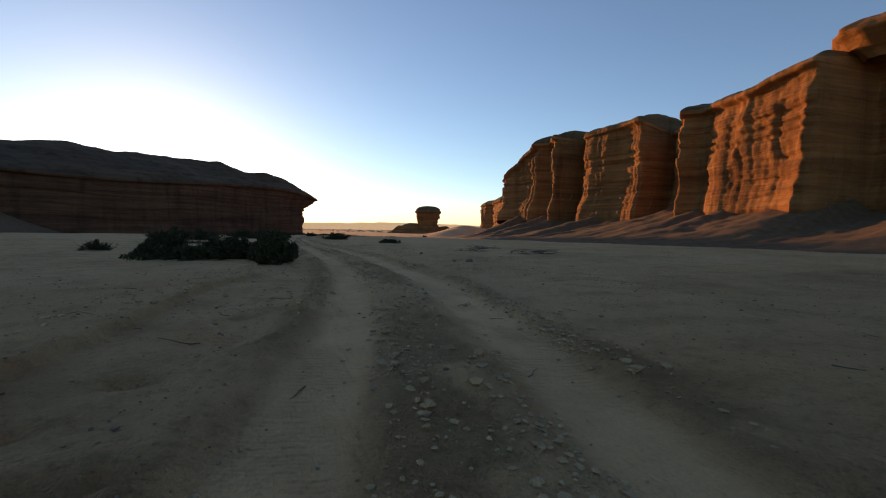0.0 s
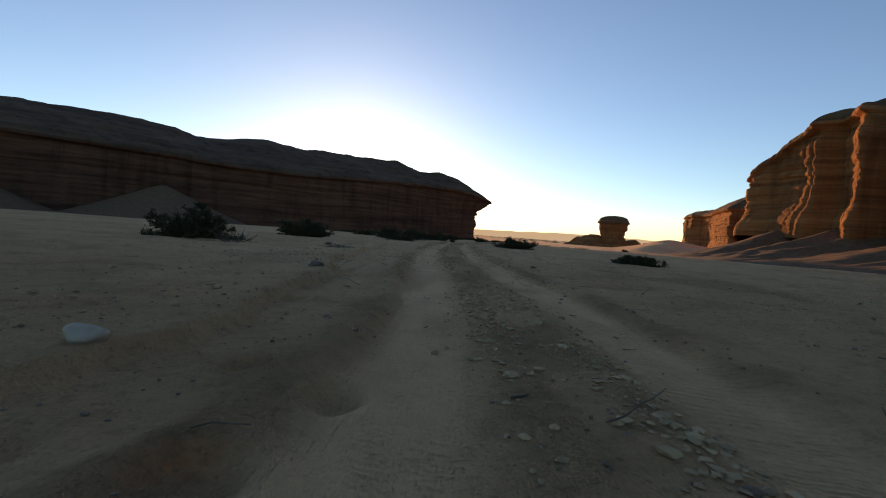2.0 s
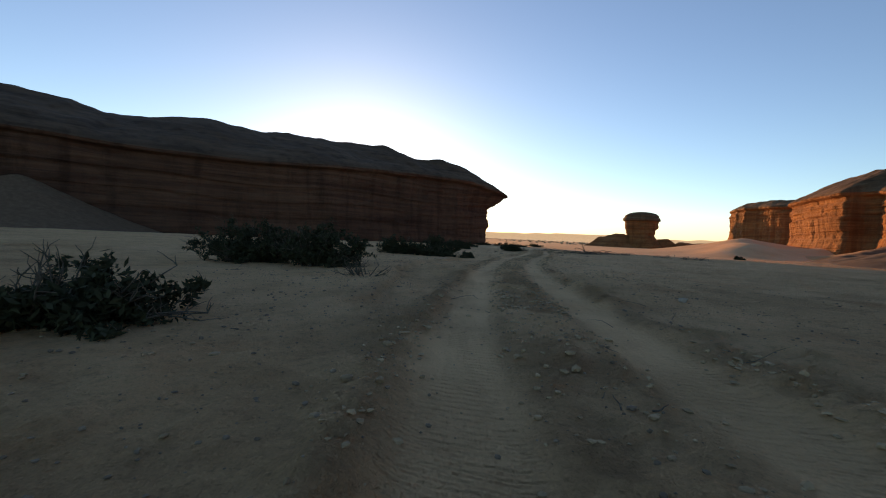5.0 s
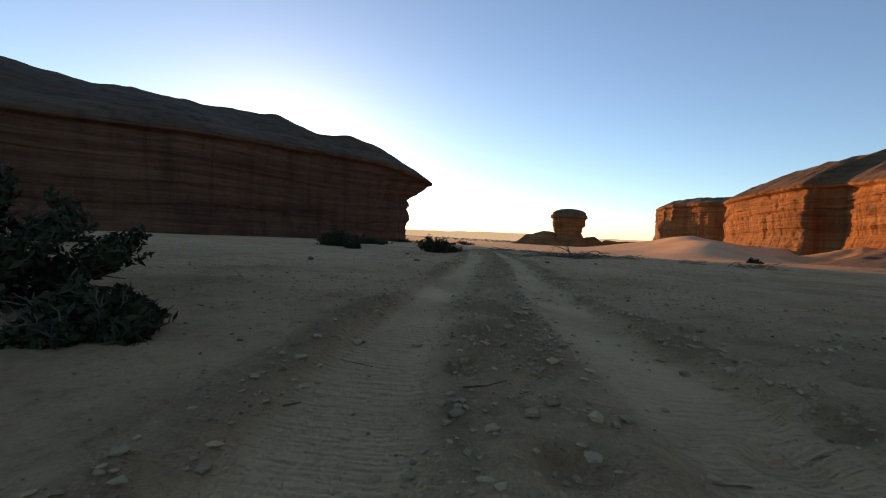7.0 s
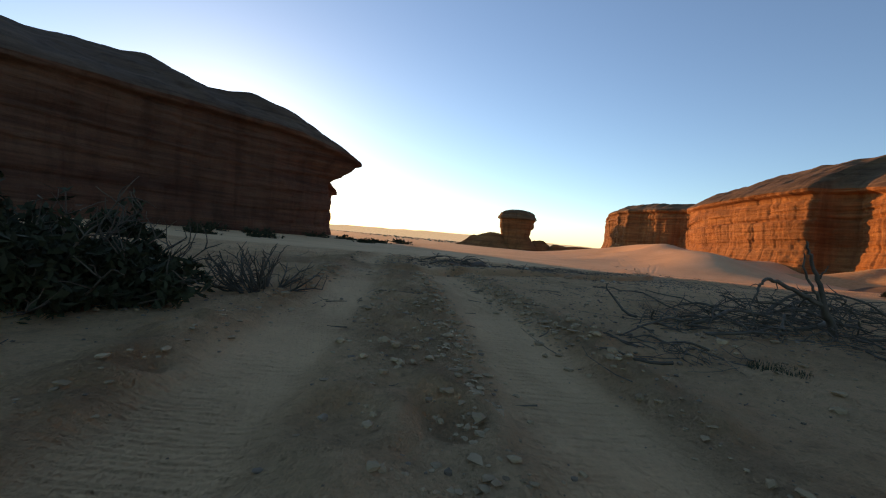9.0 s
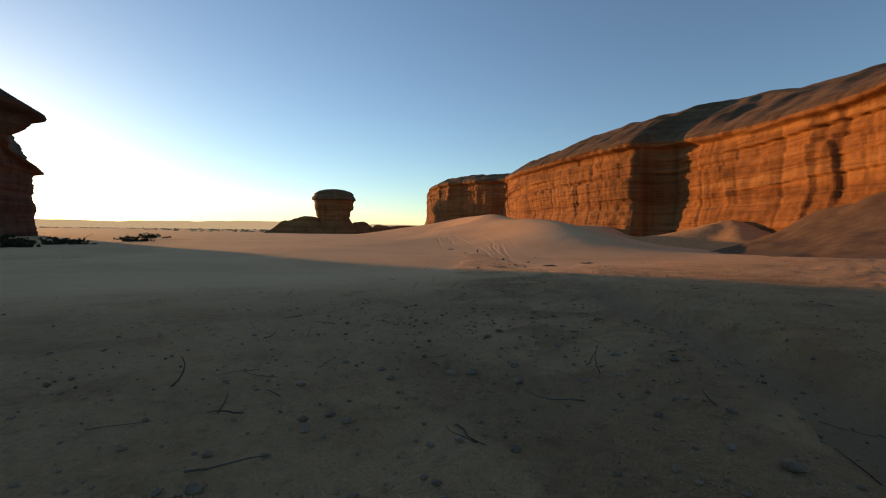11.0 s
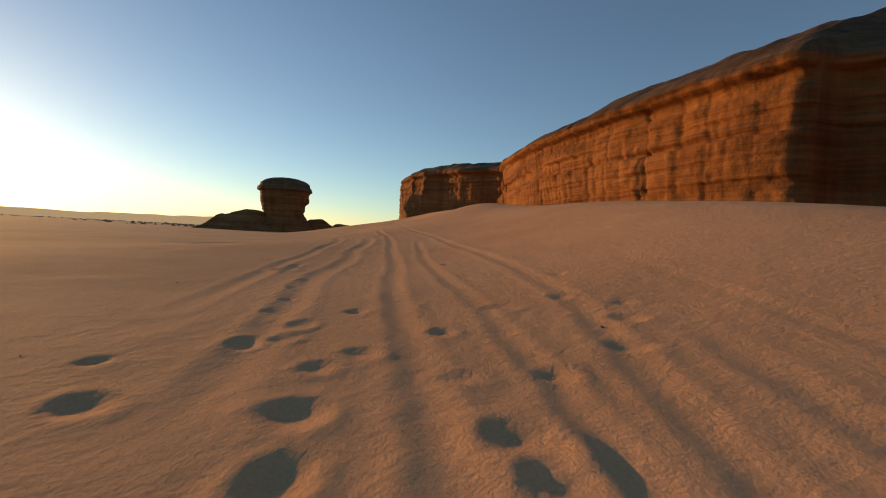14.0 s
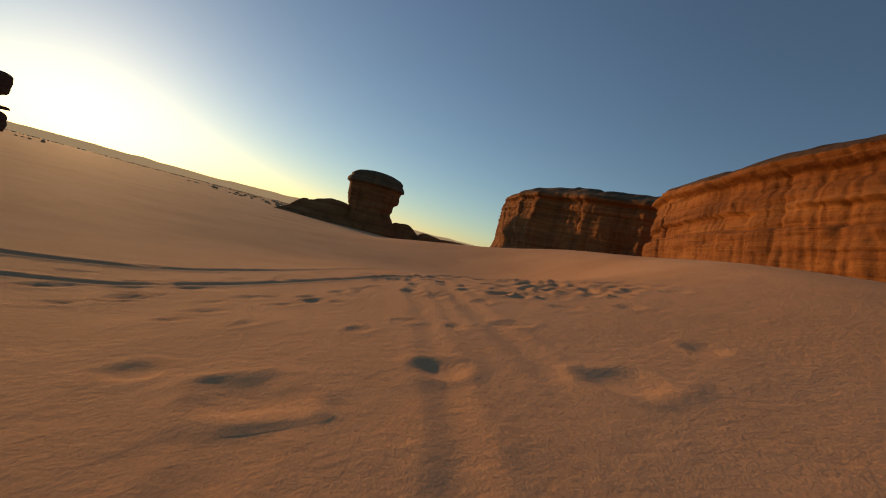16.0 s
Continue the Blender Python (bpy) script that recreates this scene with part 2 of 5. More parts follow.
SPINE = [(-300, -60), (-120, -22), (-57.4, 2.0), (-51.7, 3.3), (-46, 3.9), (-34.6, 4.2), (-23, 3.9), (3.2, 3.5), (11, 4.2), (21.8, 6), (32, 8.3), (42.2, 11.1), (46.8, 13.1),
         (51, 15.6), (59, 22.5), (68.4, 31.7), (74.9, 37.5), (84.7, 45.3), (95.1, 51.7), (105.7, 57.7), (112, 62.3), (120, 67), (128, 71.5), (160, 88), (500, 250)]
LEVEL = [(-200, 2.0), (-58, 1.94), (-40, 1.72), (-20, 1.62), (6, 1.52), (16, 1.38), (28, 1.24), (40, 1.2), (54, 1.24), (62, 1.04), (72, 0.66), (90, 0.6), (120, 0.6), (800, 0.6)]
# Sand waves that build the dune: height, centre x and y, two half lengths, turn.
WAVES = [(3.182, 83.038, 137.87, 28.462, 9.896, 1.56),
         (1.968, 66.374, 93.784, 9.32, 12.564, -4.207),
         (1.54, 75.89, 113.046, 7.456, 26.704, -1.142),
         (2.26, 74.176, 115.096, 5.6, 28.684, -0.521),
         (0.912, 55.5, 85.058, 5.6, 7.972, -0.599),
         (1.058, 64.4, 117.162, 5.6, 9.448, -0.299)]
# Dry runnel cut by water across the open ground.
RUNNEL = [(11.5, 51.6), (14.5, 52.2), (16.6, 52.9), (18.0, 53.3), (19.5, 54.2), (22.0, 56.0), (26.0, 59.2), (29.5, 62.8), (32, 66)]
# Single wheel ruts in the open sand: line, half width, depth.
M_RUT = [(38.5, 76.2), (40.0, 77.6), (42.4, 80.5), (43.2, 81.4), (44.1, 82.6), (46.5, 86), (48.0, 88.7), (49.4, 91.0), (50.0, 91.75), (51.2, 93.7), (52.5, 95.9), (53.2, 96.95),
         (54.4, 98.85), (55.75, 101.2), (56.55, 102.75), (57.7, 105.1), (58.6, 106.6), (59.25, 107.8), (60.05, 109.9), (61.1, 112.5), (62.7, 116.5), (66, 124)]
O_RUT = [(35.4, 69), (36.22, 70.33), (36.6, 70.82), (37.06, 71.52), (37.5, 72.65), (38.7, 74.75), (40.6, 76.7), (42.9, 80), (43.9, 81.1), (44.7, 82), (46.9, 84.8), (48.7, 86.6), (50.1, 88.3), (51.8, 91), (53.5, 94), (55, 96.5),
         (56.2, 98.7), (58.2, 102.8), (61, 108)]
RUTS = [(M_RUT, 0.11, 0.014), (O_RUT, 0.10, 0.012),
        ([(45.4, 86.8), (46.4, 88.4), (47.4, 90.2), (48.5, 92.2), (49.75, 93.65), (50.7, 94.9), (51.6, 96.6), (52.3, 97.55), (53.2, 98.6), (54.2, 100.1), (54.9, 101.4), (55.4, 102.2)], 0.15, 0.015),
        ([(45.8, 90), (47.5, 92.5), (48.8, 94.7), (50.2, 96.4), (51.6, 98.7), (52.5, 99.7), (53.6, 101.4), (54.5, 103.7), (55.4, 104.8), (56.7, 106.2), (58.7, 108.9)], 0.13, 0.014),
        ([(45, 83), (46.8, 85.2), (48, 87), (49.5, 89.5), (51.2, 92.5), (53, 95.1), (55, 98)], 0.088, 0.011),
        ([(40.4, 75), (41.8, 75.6), (43.1, 76.8), (44.4, 78.8), (46, 80.7), (49.3, 85), (52, 88.5)], 0.088, 0.011),
        ([(39.3, 74.9), (40.4, 76.3), (42.2, 78.4), (45, 81.6), (49.5, 86.5)], 0.112, 0.012),
        ([(60.2, 107.8), (60.75, 109.2), (61.24, 110.8), (62.25, 113.7), (64.5, 119)], 0.128, 0.016),
        ([(50, 115), (55, 115.3), (56.2, 115.0), (57.4, 115.1), (59.4, 115.7), (62.6, 116.5), (66, 118)], 0.16, 0.045),
        ([(49, 117.6), (54.3, 117.6), (56.2, 117.5), (58.5, 118.0), (61.6, 119.4), (66, 124)], 0.16, 0.04)]


def to_line(x, y, points):
    """Signed distance from a line (positive to its right) and the way along it from 0 to 1."""
    p = np.asarray(points, float)
    # rounded corners
    for n in range(2):
        q = np.stack([0.75 * p[:-1] + 0.25 * p[1:], 0.25 * p[:-1] + 0.75 * p[1:]], 1).reshape(-1, 2)
        p = np.concatenate([p[:1], q, p[-1:]])
    best = np.full(np.shape(x), 1e9)
    side, way = np.zeros(np.shape(x)), np.zeros(np.shape(x))
    total = np.hypot(*np.diff(p, axis=0).T).sum()
    run = 0.0
    for (ax, ay), (bx, by) in zip(p[:-1], p[1:]):
        dx, dy = bx - ax, by - ay
        ln = math.hypot(dx, dy)
        if ln < 1e-6:
            continue
        t = np.clip(((x - ax) * dx + (y - ay) * dy) / ln ** 2, 0, 1)
        ox, oy = x - ax - t * dx, y - ay - t * dy
        d = np.hypot(ox, oy)
        near = d < best
        best = np.where(near, d, best)
        side = np.where(near, np.sign(ox * dy - oy * dx), side)
        way = np.where(near, (run + t * ln) / total, way)
        run += ln
    return best * np.where(side == 0, 1, side), way


def ground_dune(x, y):
    """Height of the broad dune that leans on the long cliff."""
    d = 0.0
    for high, cx, cy, lu, lv, turn in WAVES:
        c, s_ = math.cos(turn), math.sin(turn)
        u, v = (x - cx) * c + (y - cy) * s_, -(x - cx) * s_ + (y - cy) * c
        d = d + high * np.exp(-(u / lu) ** 2 - (v / lv) ** 2)
    return d


def ground_base(x, y):
    """Ground without the small relief."""
    x, y = np.asarray(x, float), np.asarray(y, float)
    z = along(LEVEL, y, 3.0) + ground_dune(x, y)
    z = z + 1.0 * smooth(50, 120, -x)
    far = np.hypot(x - 10, y - 40)
    off = smooth(4, 14, np.abs(x - along(SPINE, y)))
    return z + fbm(x / 18.0, y / 18.0, 1.5, 3) * (0.03 + 0.09 * off * (1 - smooth(80, 100, y)) + 1.0 * smooth(180, 420, far))


def road_w(x, y):
    return (x - along(ROAD, y)) * 0.98


def rough_patch(x, y):
    """Broken wind-cut crust that ends in a ragged edge at the open sand."""
    d, way = to_line(x, y, [(33, 70), (36.5, 74), (38.7, 77), (40.2, 79.4), (41.4, 81)])
    wide = 1.5 * (1 - 0.55 * way) + 0.45 * vnoise(x * 0.9, y * 0.9, 6.2) + 0.2 * vnoise(x * 3, y * 3, 1.1)
    return (1 - smooth(-0.4, 0.35, np.abs(d) - wide)) * smooth(68, 70.5, y)


def wheel(x, y):
    """Worn wheel lanes, the strip between them and the ridges beside them."""
    w = road_w(x, y) + 0.10 * vnoise(y * 0.23, 3.3)
    fade = 1 - smooth(140, 220, y)
    lane = np.exp(-((np.abs(w) - 0.84) / 0.37) ** 6) * fade
    strip = np.exp(-(w / 0.36) ** 6) * fade
    ridge = np.exp(-((np.abs(w) - 1.42 - 0.12 * vnoise(y * 0.5, 7.7)) / 0.2) ** 2) * fade
    return w, lane, strip, ridge


def ground_z(x, y, fine=True):
    x, y = np.broadcast_arrays(np.asarray(x, float), np.asarray(y, float))
    z = ground_base(x, y)
    w, lane, strip, ridge = wheel(x, y)
    lit = smooth(64, 72, y)
    lump = 0.5 + 0.5 * vnoise(x * 1.7, y * 1.1, 4.0)
    z = z - 0.045 * lane + 0.05 * ridge * lump + 0.02 * strip * lump
    # low step of crusted sand along the road
    edge = w + 3.0 + 0.9 * vnoise(y * 0.13, 5.5) + 0.3 * vnoise(x * 0.6, y * 0.6, 3.3) + 0.08 * vnoise(x * 3.0, y * 3.0, 1.3)
    bank = (1 - smooth(-0.07, 0.05, edge)) * np.exp(-np.clip(-edge, 0, 30) / 2.5) * smooth(-0.4, 0.1, vnoise(y * 0.11, 8.2))
    z = z + 0.11 * bank * (1 - smooth(44, 54, y))
    z = z + 0.06 * smooth(1.8, 3.0, w) * (1 - smooth(3.2, 7, w)) * (1 - lit) * (0.5 + 0.5 * vnoise(x * 0.5, y * 0.25, 2.0))
    if np.ndim(x) == 2:
        zz = z.copy()
        i0, i1 = np.searchsorted(y[:, 0], (49, 68))
        sub = (slice(i0, i1), slice(None))
        d, way = to_line(x[sub], y[sub], RUNNEL)
        zz[sub] += runnel_cut(x[sub], y[sub], d, way)
        for line, wide, deep in RUTS:
            ys = [p[1] for p in line]
            i0, i1 = np.searchsorted(y[:, 0], (min(ys) - 2, max(ys) + 2))
            sub = (slice(i0, i1), slice(None))
            zz[sub] += rut_cut(x[sub], y[sub], line, wide, deep)
        z = zz
    else:
        d, way = to_line(x, y, RUNNEL)
        z = z + runnel_cut(x, y, d, way)
        for line, wide, deep in RUTS:
            z = z + rut_cut(x, y, line, wide, deep)
    r = rough_patch(x, y)
    z = z + r * (0.002 + 0.010 * np.abs(fbm(x * 4.2, y * 4.2, 2.7, 4)) + 0.004 * smooth(0.0, 0.1, fbm(x * 1.5 - y * 0.8, y * 3.4 - x, 9.1, 3)))
    if fine:
        calm = 1 - 0.9 * lane
        patch = 0.35 + 0.65 * smooth(-0.35, 0.35, vnoise(x * 0.35, y * 0.22, 6.6))
        z = z + calm * (1 - lit) * (0.035 * patch * fbm(x * 1.1, y * 1.1, 7.0, 3) + 0.05 * patch * np.abs(fbm(x * 3.4, y * 3.4, 2.0, 4)) * (0.6 + 0.9 * ridge + 0.6 * strip))
        z = z + lit * (1 - r) * (0.008 * fbm(x * 0.9, y * 0.9, 7.0, 3) + 0.002 * fbm(x * 3.0 + y, y * 5.0 - 3 * x, 2.0, 3))
    return z


def runnel_cut(x, y, d, way):
    ends = smooth(0.0, 0.12, way) * (1 - smooth(0.85, 1.0, way))
    d = d + 0.16 * vnoise(x * 1.1, y * 1.1, 3.7) + 0.05 * vnoise(x * 4, y * 4, 1.7)
    left = smooth(-0.62, -0.48, d)
    right = 1 - smooth(0.35, 0.75, d)
    return ends * (-0.28 * left * right + 0.07 * np.exp(-((d + 0.95) / 0.45) ** 2))


def rut_cut(x, y, line, wide, deep):
    d, way = to_line(x, y, line)
    d = d + 0.03 * vnoise(y * 0.9, deep * 900.0) + 0.02 * vnoise(x * 3.0, y * 3.0, 2.2)
    ends = smooth(0.0, 0.08, way) * (1 - smooth(0.9, 1.0, way)) * (0.9 + 0.18 * vnoise(y * 0.8, deep * 500.0))
    return deep * ends * (-np.exp(-(d / wide) ** 2) + 0.6 * np.exp(-((np.abs(d) - 1.9 * wide) / (0.7 * wide)) ** 2))


# Deep single prints: x, y, radius.
HOLLOWS = [(58.2, 108.9, 0.32), (59.7, 109.0, 0.24), (60.9, 108.1, 0.26), (57.5, 109.7, 0.2), (58.4, 111.4, 0.17), (58.0, 112.4, 0.18), (59.5, 110.65, 0.15), (61.3, 110.2, 0.18),
           (60.5, 113.7, 0.15), (60.6, 110.35, 0.13), (60.2, 110.9, 0.13), (62.4, 108.4, 0.17), (57.6, 111.8, 0.14), (58.95, 113.6, 0.16), (59.75, 112.7, 0.14), (61.9, 111.8, 0.17), (46.2, 87.0, 0.17), (46.6, 87.6, 0.12),
           (47, 88.9, 0.14), (46.4, 88.6, 0.12), (46.7, 88.5, 0.11), (47.7, 89.1, 0.1), (47.8, 87.7, 0.11), (47.2, 86.8, 0.11), (47.7, 86.4, 0.12), (47, 87.7, 0.11), (45.3, 87.8, 0.15),
           (45.4, 88.7, 0.11), (48.8, 88, 0.11), (50.7, 88.6, 0.11), (49.5, 87.7, 0.1), (49.6, 87, 0.11), (49.1, 86.7, 0.11), (48.5, 86.3, 0.12), (46.9, 86, 0.15), (46.8, 85.7, 0.13),
           (45.9, 86.4, 0.16), (47, 89.8, 0.09), (47.4, 90.4, 0.09), (47.8, 91.3, 0.09), (48.3, 92, 0.1), (51.7, 98.8, 0.13), (52, 99.5, 0.1), (52.4, 99.8, 0.1), (51.4, 98.3, 0.13), (51.2, 98.8, 0.12), (52.8, 100.2, 0.1),
           (48.54, 93.66, 0.2), (48.92, 94.1, 0.16), (43.9, 81.0, 0.1), (44.0, 81.6, 0.12), (44.9, 81.3, 0.1), (46.3, 80.7, 0.1), (45.6, 80.6, 0.09)]


def prints(x, y, z):
    """Footprints and hollows pressed into the sand."""
    rng = np.random.default_rng(21)
    rows = []
    for n in range(520):
        py = rng.uniform(-58, 60)
        side = rng.choice([-1.5, -2.1, 0.0, 1.45, 2.0]) + rng.normal(0, 0.22)
        if vnoise(py * 0.2, side * 0.7, 4.4) < -0.15:
            continue
        rows.append((float(along(ROAD, py)) + side, py, rng.uniform(0.09, 0.15), rng.uniform(0.045, 0.08), 5))
    for n in range(230):
        f = rng.random() ** 0.8
        rows.append((rng.uniform(61.5, 65) + 5 * f + rng.normal(0, 0.8), rng.uniform(110, 112) + 8 * f, rng.uniform(0.12, 0.19), rng.uniform(0.026, 0.042), 3))
    for n in range(60):
        f = rng.random()
        rows.append((rng.uniform(54, 62) + 3 * f, rng.uniform(112, 114) + 5 * f, rng.uniform(0.11, 0.17), rng.uniform(0.022, 0.036), 3))
    rows += [(px, py, 0.85 * r, 0.14 * r + 0.004, 3) for px, py, r in HOLLOWS]
    for n, (px, py, r, deep, hard) in enumerate(rows):
        i0, i1 = np.searchsorted(y[:, 0], (py - 0.6, py + 0.6))
        if i1 <= i0:
            continue
        c = np.flatnonzero(np.abs(x[(i0 + i1) // 2] - px) < 1.3)
        if not len(c):
            continue
        sub = (slice(i0, i1), slice(c[0], c[-1] + 1))
        bend = 1 + 0.22 * vnoise(x[sub] * 4, y[sub] * 4, n)
        turn = rng.uniform(-0.6, 0.6)
        u = (x[sub] - px) * math.cos(turn) + (y[sub] - py) * math.sin(turn)
        v = -(x[sub] - px) * math.sin(turn) + (y[sub] - py) * math.cos(turn)
        d = np.hypot(u, v * rng.uniform(0.65, 0.95)) / r * bend
        z[sub] += deep * (-np.exp(-d ** hard) + 0.4 * np.exp(-((d - 1.6) / 0.45) ** 2))
    return z


def set_points(me, name, values):
    att = me.attributes.new(name, "FLOAT", "POINT")
    att.data.foreach_set("value", np.clip(values, 0, 1).ravel().astype(np.float32))


def set_calm(me, y, rough=0.0):
    """Mark the wind-smoothed sand beyond the stony stretch."""
    set_points(me, "calm", smooth(64, 72, y) * (1 - rough))


def make_ground():
    def spread(first, last, step, ratio, biggest=1e9):
        out, s_ = [first], step
        while out[-1] < last:
            out.append(out[-1] + s_)
            s_ = min(s_ * ratio, biggest)
        return out
    inner = list(np.arange(-2.7, 2.701, 0.054))
    right = spread(2.78, 18, 0.08, 1.04, 0.45)[:-1]
    right += spread(right[-1] + 0.5, 4200, 0.6, 1.13)
    cols = np.array([-v for v in right[::-1]] + inner + right)
    rows = list(np.arange(-57.5, 124, 0.062))
    ahead = spread(124.1, 4400, 0.1, 1.07)
    back = spread(57.6, 1000, 0.12, 1.13)
    rows = np.array([-v for v in back[::-1]] + rows + ahead)
    y = np.repeat(rows[:, None], len(cols), 1)
    x = along(SPINE, rows)[:, None] + cols[None, :]
    z = prints(x, y, ground_z(x, y))
    me = mesh_of("ground", np.stack([x, y, z], -1).reshape(-1, 3), grid_faces(len(rows), len(cols)), SAND)
    w, lane, strip, ridge = wheel(x, y)
    set_points(me, "worn", lane)
    lit = smooth(64, 72, y)
    rough = rough_patch(x, y)
    dirt = (0.8 * strip + 0.8 * ridge + 0.5 * smooth(0.1, 0.5, vnoise(x * 0.3, y * 0.2, 5.0)) * (1 - lane)) * smooth(-0.25, 0.3, fbm(x * 1.8, y * 0.8, 6.0, 4)) * (1 - lit)
    i0, i1 = np.searchsorted(y[:, 0], (49, 68))
    sub = (slice(i0, i1), slice(None))
    d, way = to_line(x[sub], y[sub], RUNNEL)
    wash = np.zeros(x.shape)
    wash[sub] = np.exp(-(np.abs(d) / 0.6) ** 4)
    dirt[sub] += 0.8 * np.exp(-((d + 1.6) / 1.2) ** 2) * smooth(-0.3, 0.3, fbm(x[sub] * 1.2, y[sub] * 1.2, 3.0, 4))
    set_points(me, "crust", dirt * (1 - wash) + 0.2 * rough * smooth(-0.1, 0.3, fbm(x * 1.3, y * 1.3, 6.0, 4)))
    set_points(me, "wash", wash)
    set_calm(me, y, 0.45 * rough)
    crest, way = to_line(x, y, [(40, 70.5), (45, 74), (52, 79), (58, 86), (62, 92)])
    set_points(me, "ripple", smooth(-1.5, 0.5, crest) * (1 - smooth(4, 7, crest)) * smooth(0.02, 0.2, way) * (1 - smooth(0.8, 1.0, way)))
    tagged(new("ground", me), "pale beige desert sand with wheel tracks and a broad dune", "sand", kind="structure")


make_ground()


# ---- cliffs ----
def rock_mesh(name, verts, faces, mat):
    """A mesh of the rock plan, brought to metres."""
    return mesh_of(name, verts, faces, mat, True, ROCK_UNIT)


def plan_base(x, y):
    """Ground height in the units of the rock plan."""
    return ground_base(np.asarray(x) * ROCK_UNIT, np.asarray(y) * ROCK_UNIT) / ROCK_UNIT


def resample(ctrl, step):
    """ctrl rows: x, y, base z, rim z, top z, cap depth, overhang, back x, back y."""
    c = np.asarray(ctrl, float)
    d = np.r_[0, np.cumsum(np.hypot(*np.diff(c[:, :2], axis=0).T))]
    s_ = np.arange(0, d[-1], step)
    out = np.stack([np.interp(s_, d, c[:, k]) for k in range(c.shape[1])], 1)
    k = max(1, int(0.5 / step))
    ker = np.ones(2 * k + 1) / (2 * k + 1)
    pad = np.concatenate([np.repeat(out[:1], k, 0), out, np.repeat(out[-1:], k, 0)])
    out = np.stack([np.convolve(pad[:, n], ker, "valid") for n in range(out.shape[1])], 1)
    wide = max(1, int(1.5 / step))
    ker = np.hanning(2 * wide + 3)[1:-1]
    ker /= ker.sum()
    for n in (7, 8):
        p = np.concatenate([np.repeat(out[:1, n], wide), out[:, n], np.repeat(out[-1:, n], wide)])
        out[:, n] = np.convolve(p, ker, "valid")
    out[:, 7:] /= np.linalg.norm(out[:, 7:], axis=1)[:, None]
    return s_, out


def beds(b, freq, seed):
    """Random set-back per bed, with short steps between them."""
    i = np.floor(b * freq).astype(int)
    f = b * freq - i
    k = int(seed * 10)
    return (lattice(i, k, 3) * (1 - smooth(0.92, 1.0, f)) + lattice(i + 1, k, 3) * smooth(0.92, 1.0, f)) * 2 - 1


def pilasters(u, width, seed):
    """Rounded upright columns, 0 at their tops, parted by sharp clefts."""
    i = np.floor(u / width).astype(int)
    k = int(seed * 10) + 5
    best = np.full(np.shape(u), 9.0)
    weight = np.zeros(np.shape(u))
    for n in (-1, 0, 1, 2):
        d = np.abs(u / width - (i + n + 0.7 * (lattice(i + n, k, 1) - 0.5)))
        w_ = lattice(i + n, k, 2)
        weight = np.where(d < best, w_, weight)
        best = np.minimum(best, d)
    return -(0.2 + 0.9 * weight) * (0.35 * np.exp(-best * 5.0) + 0.9 * np.exp(-(best * 13.0) ** 1.3))


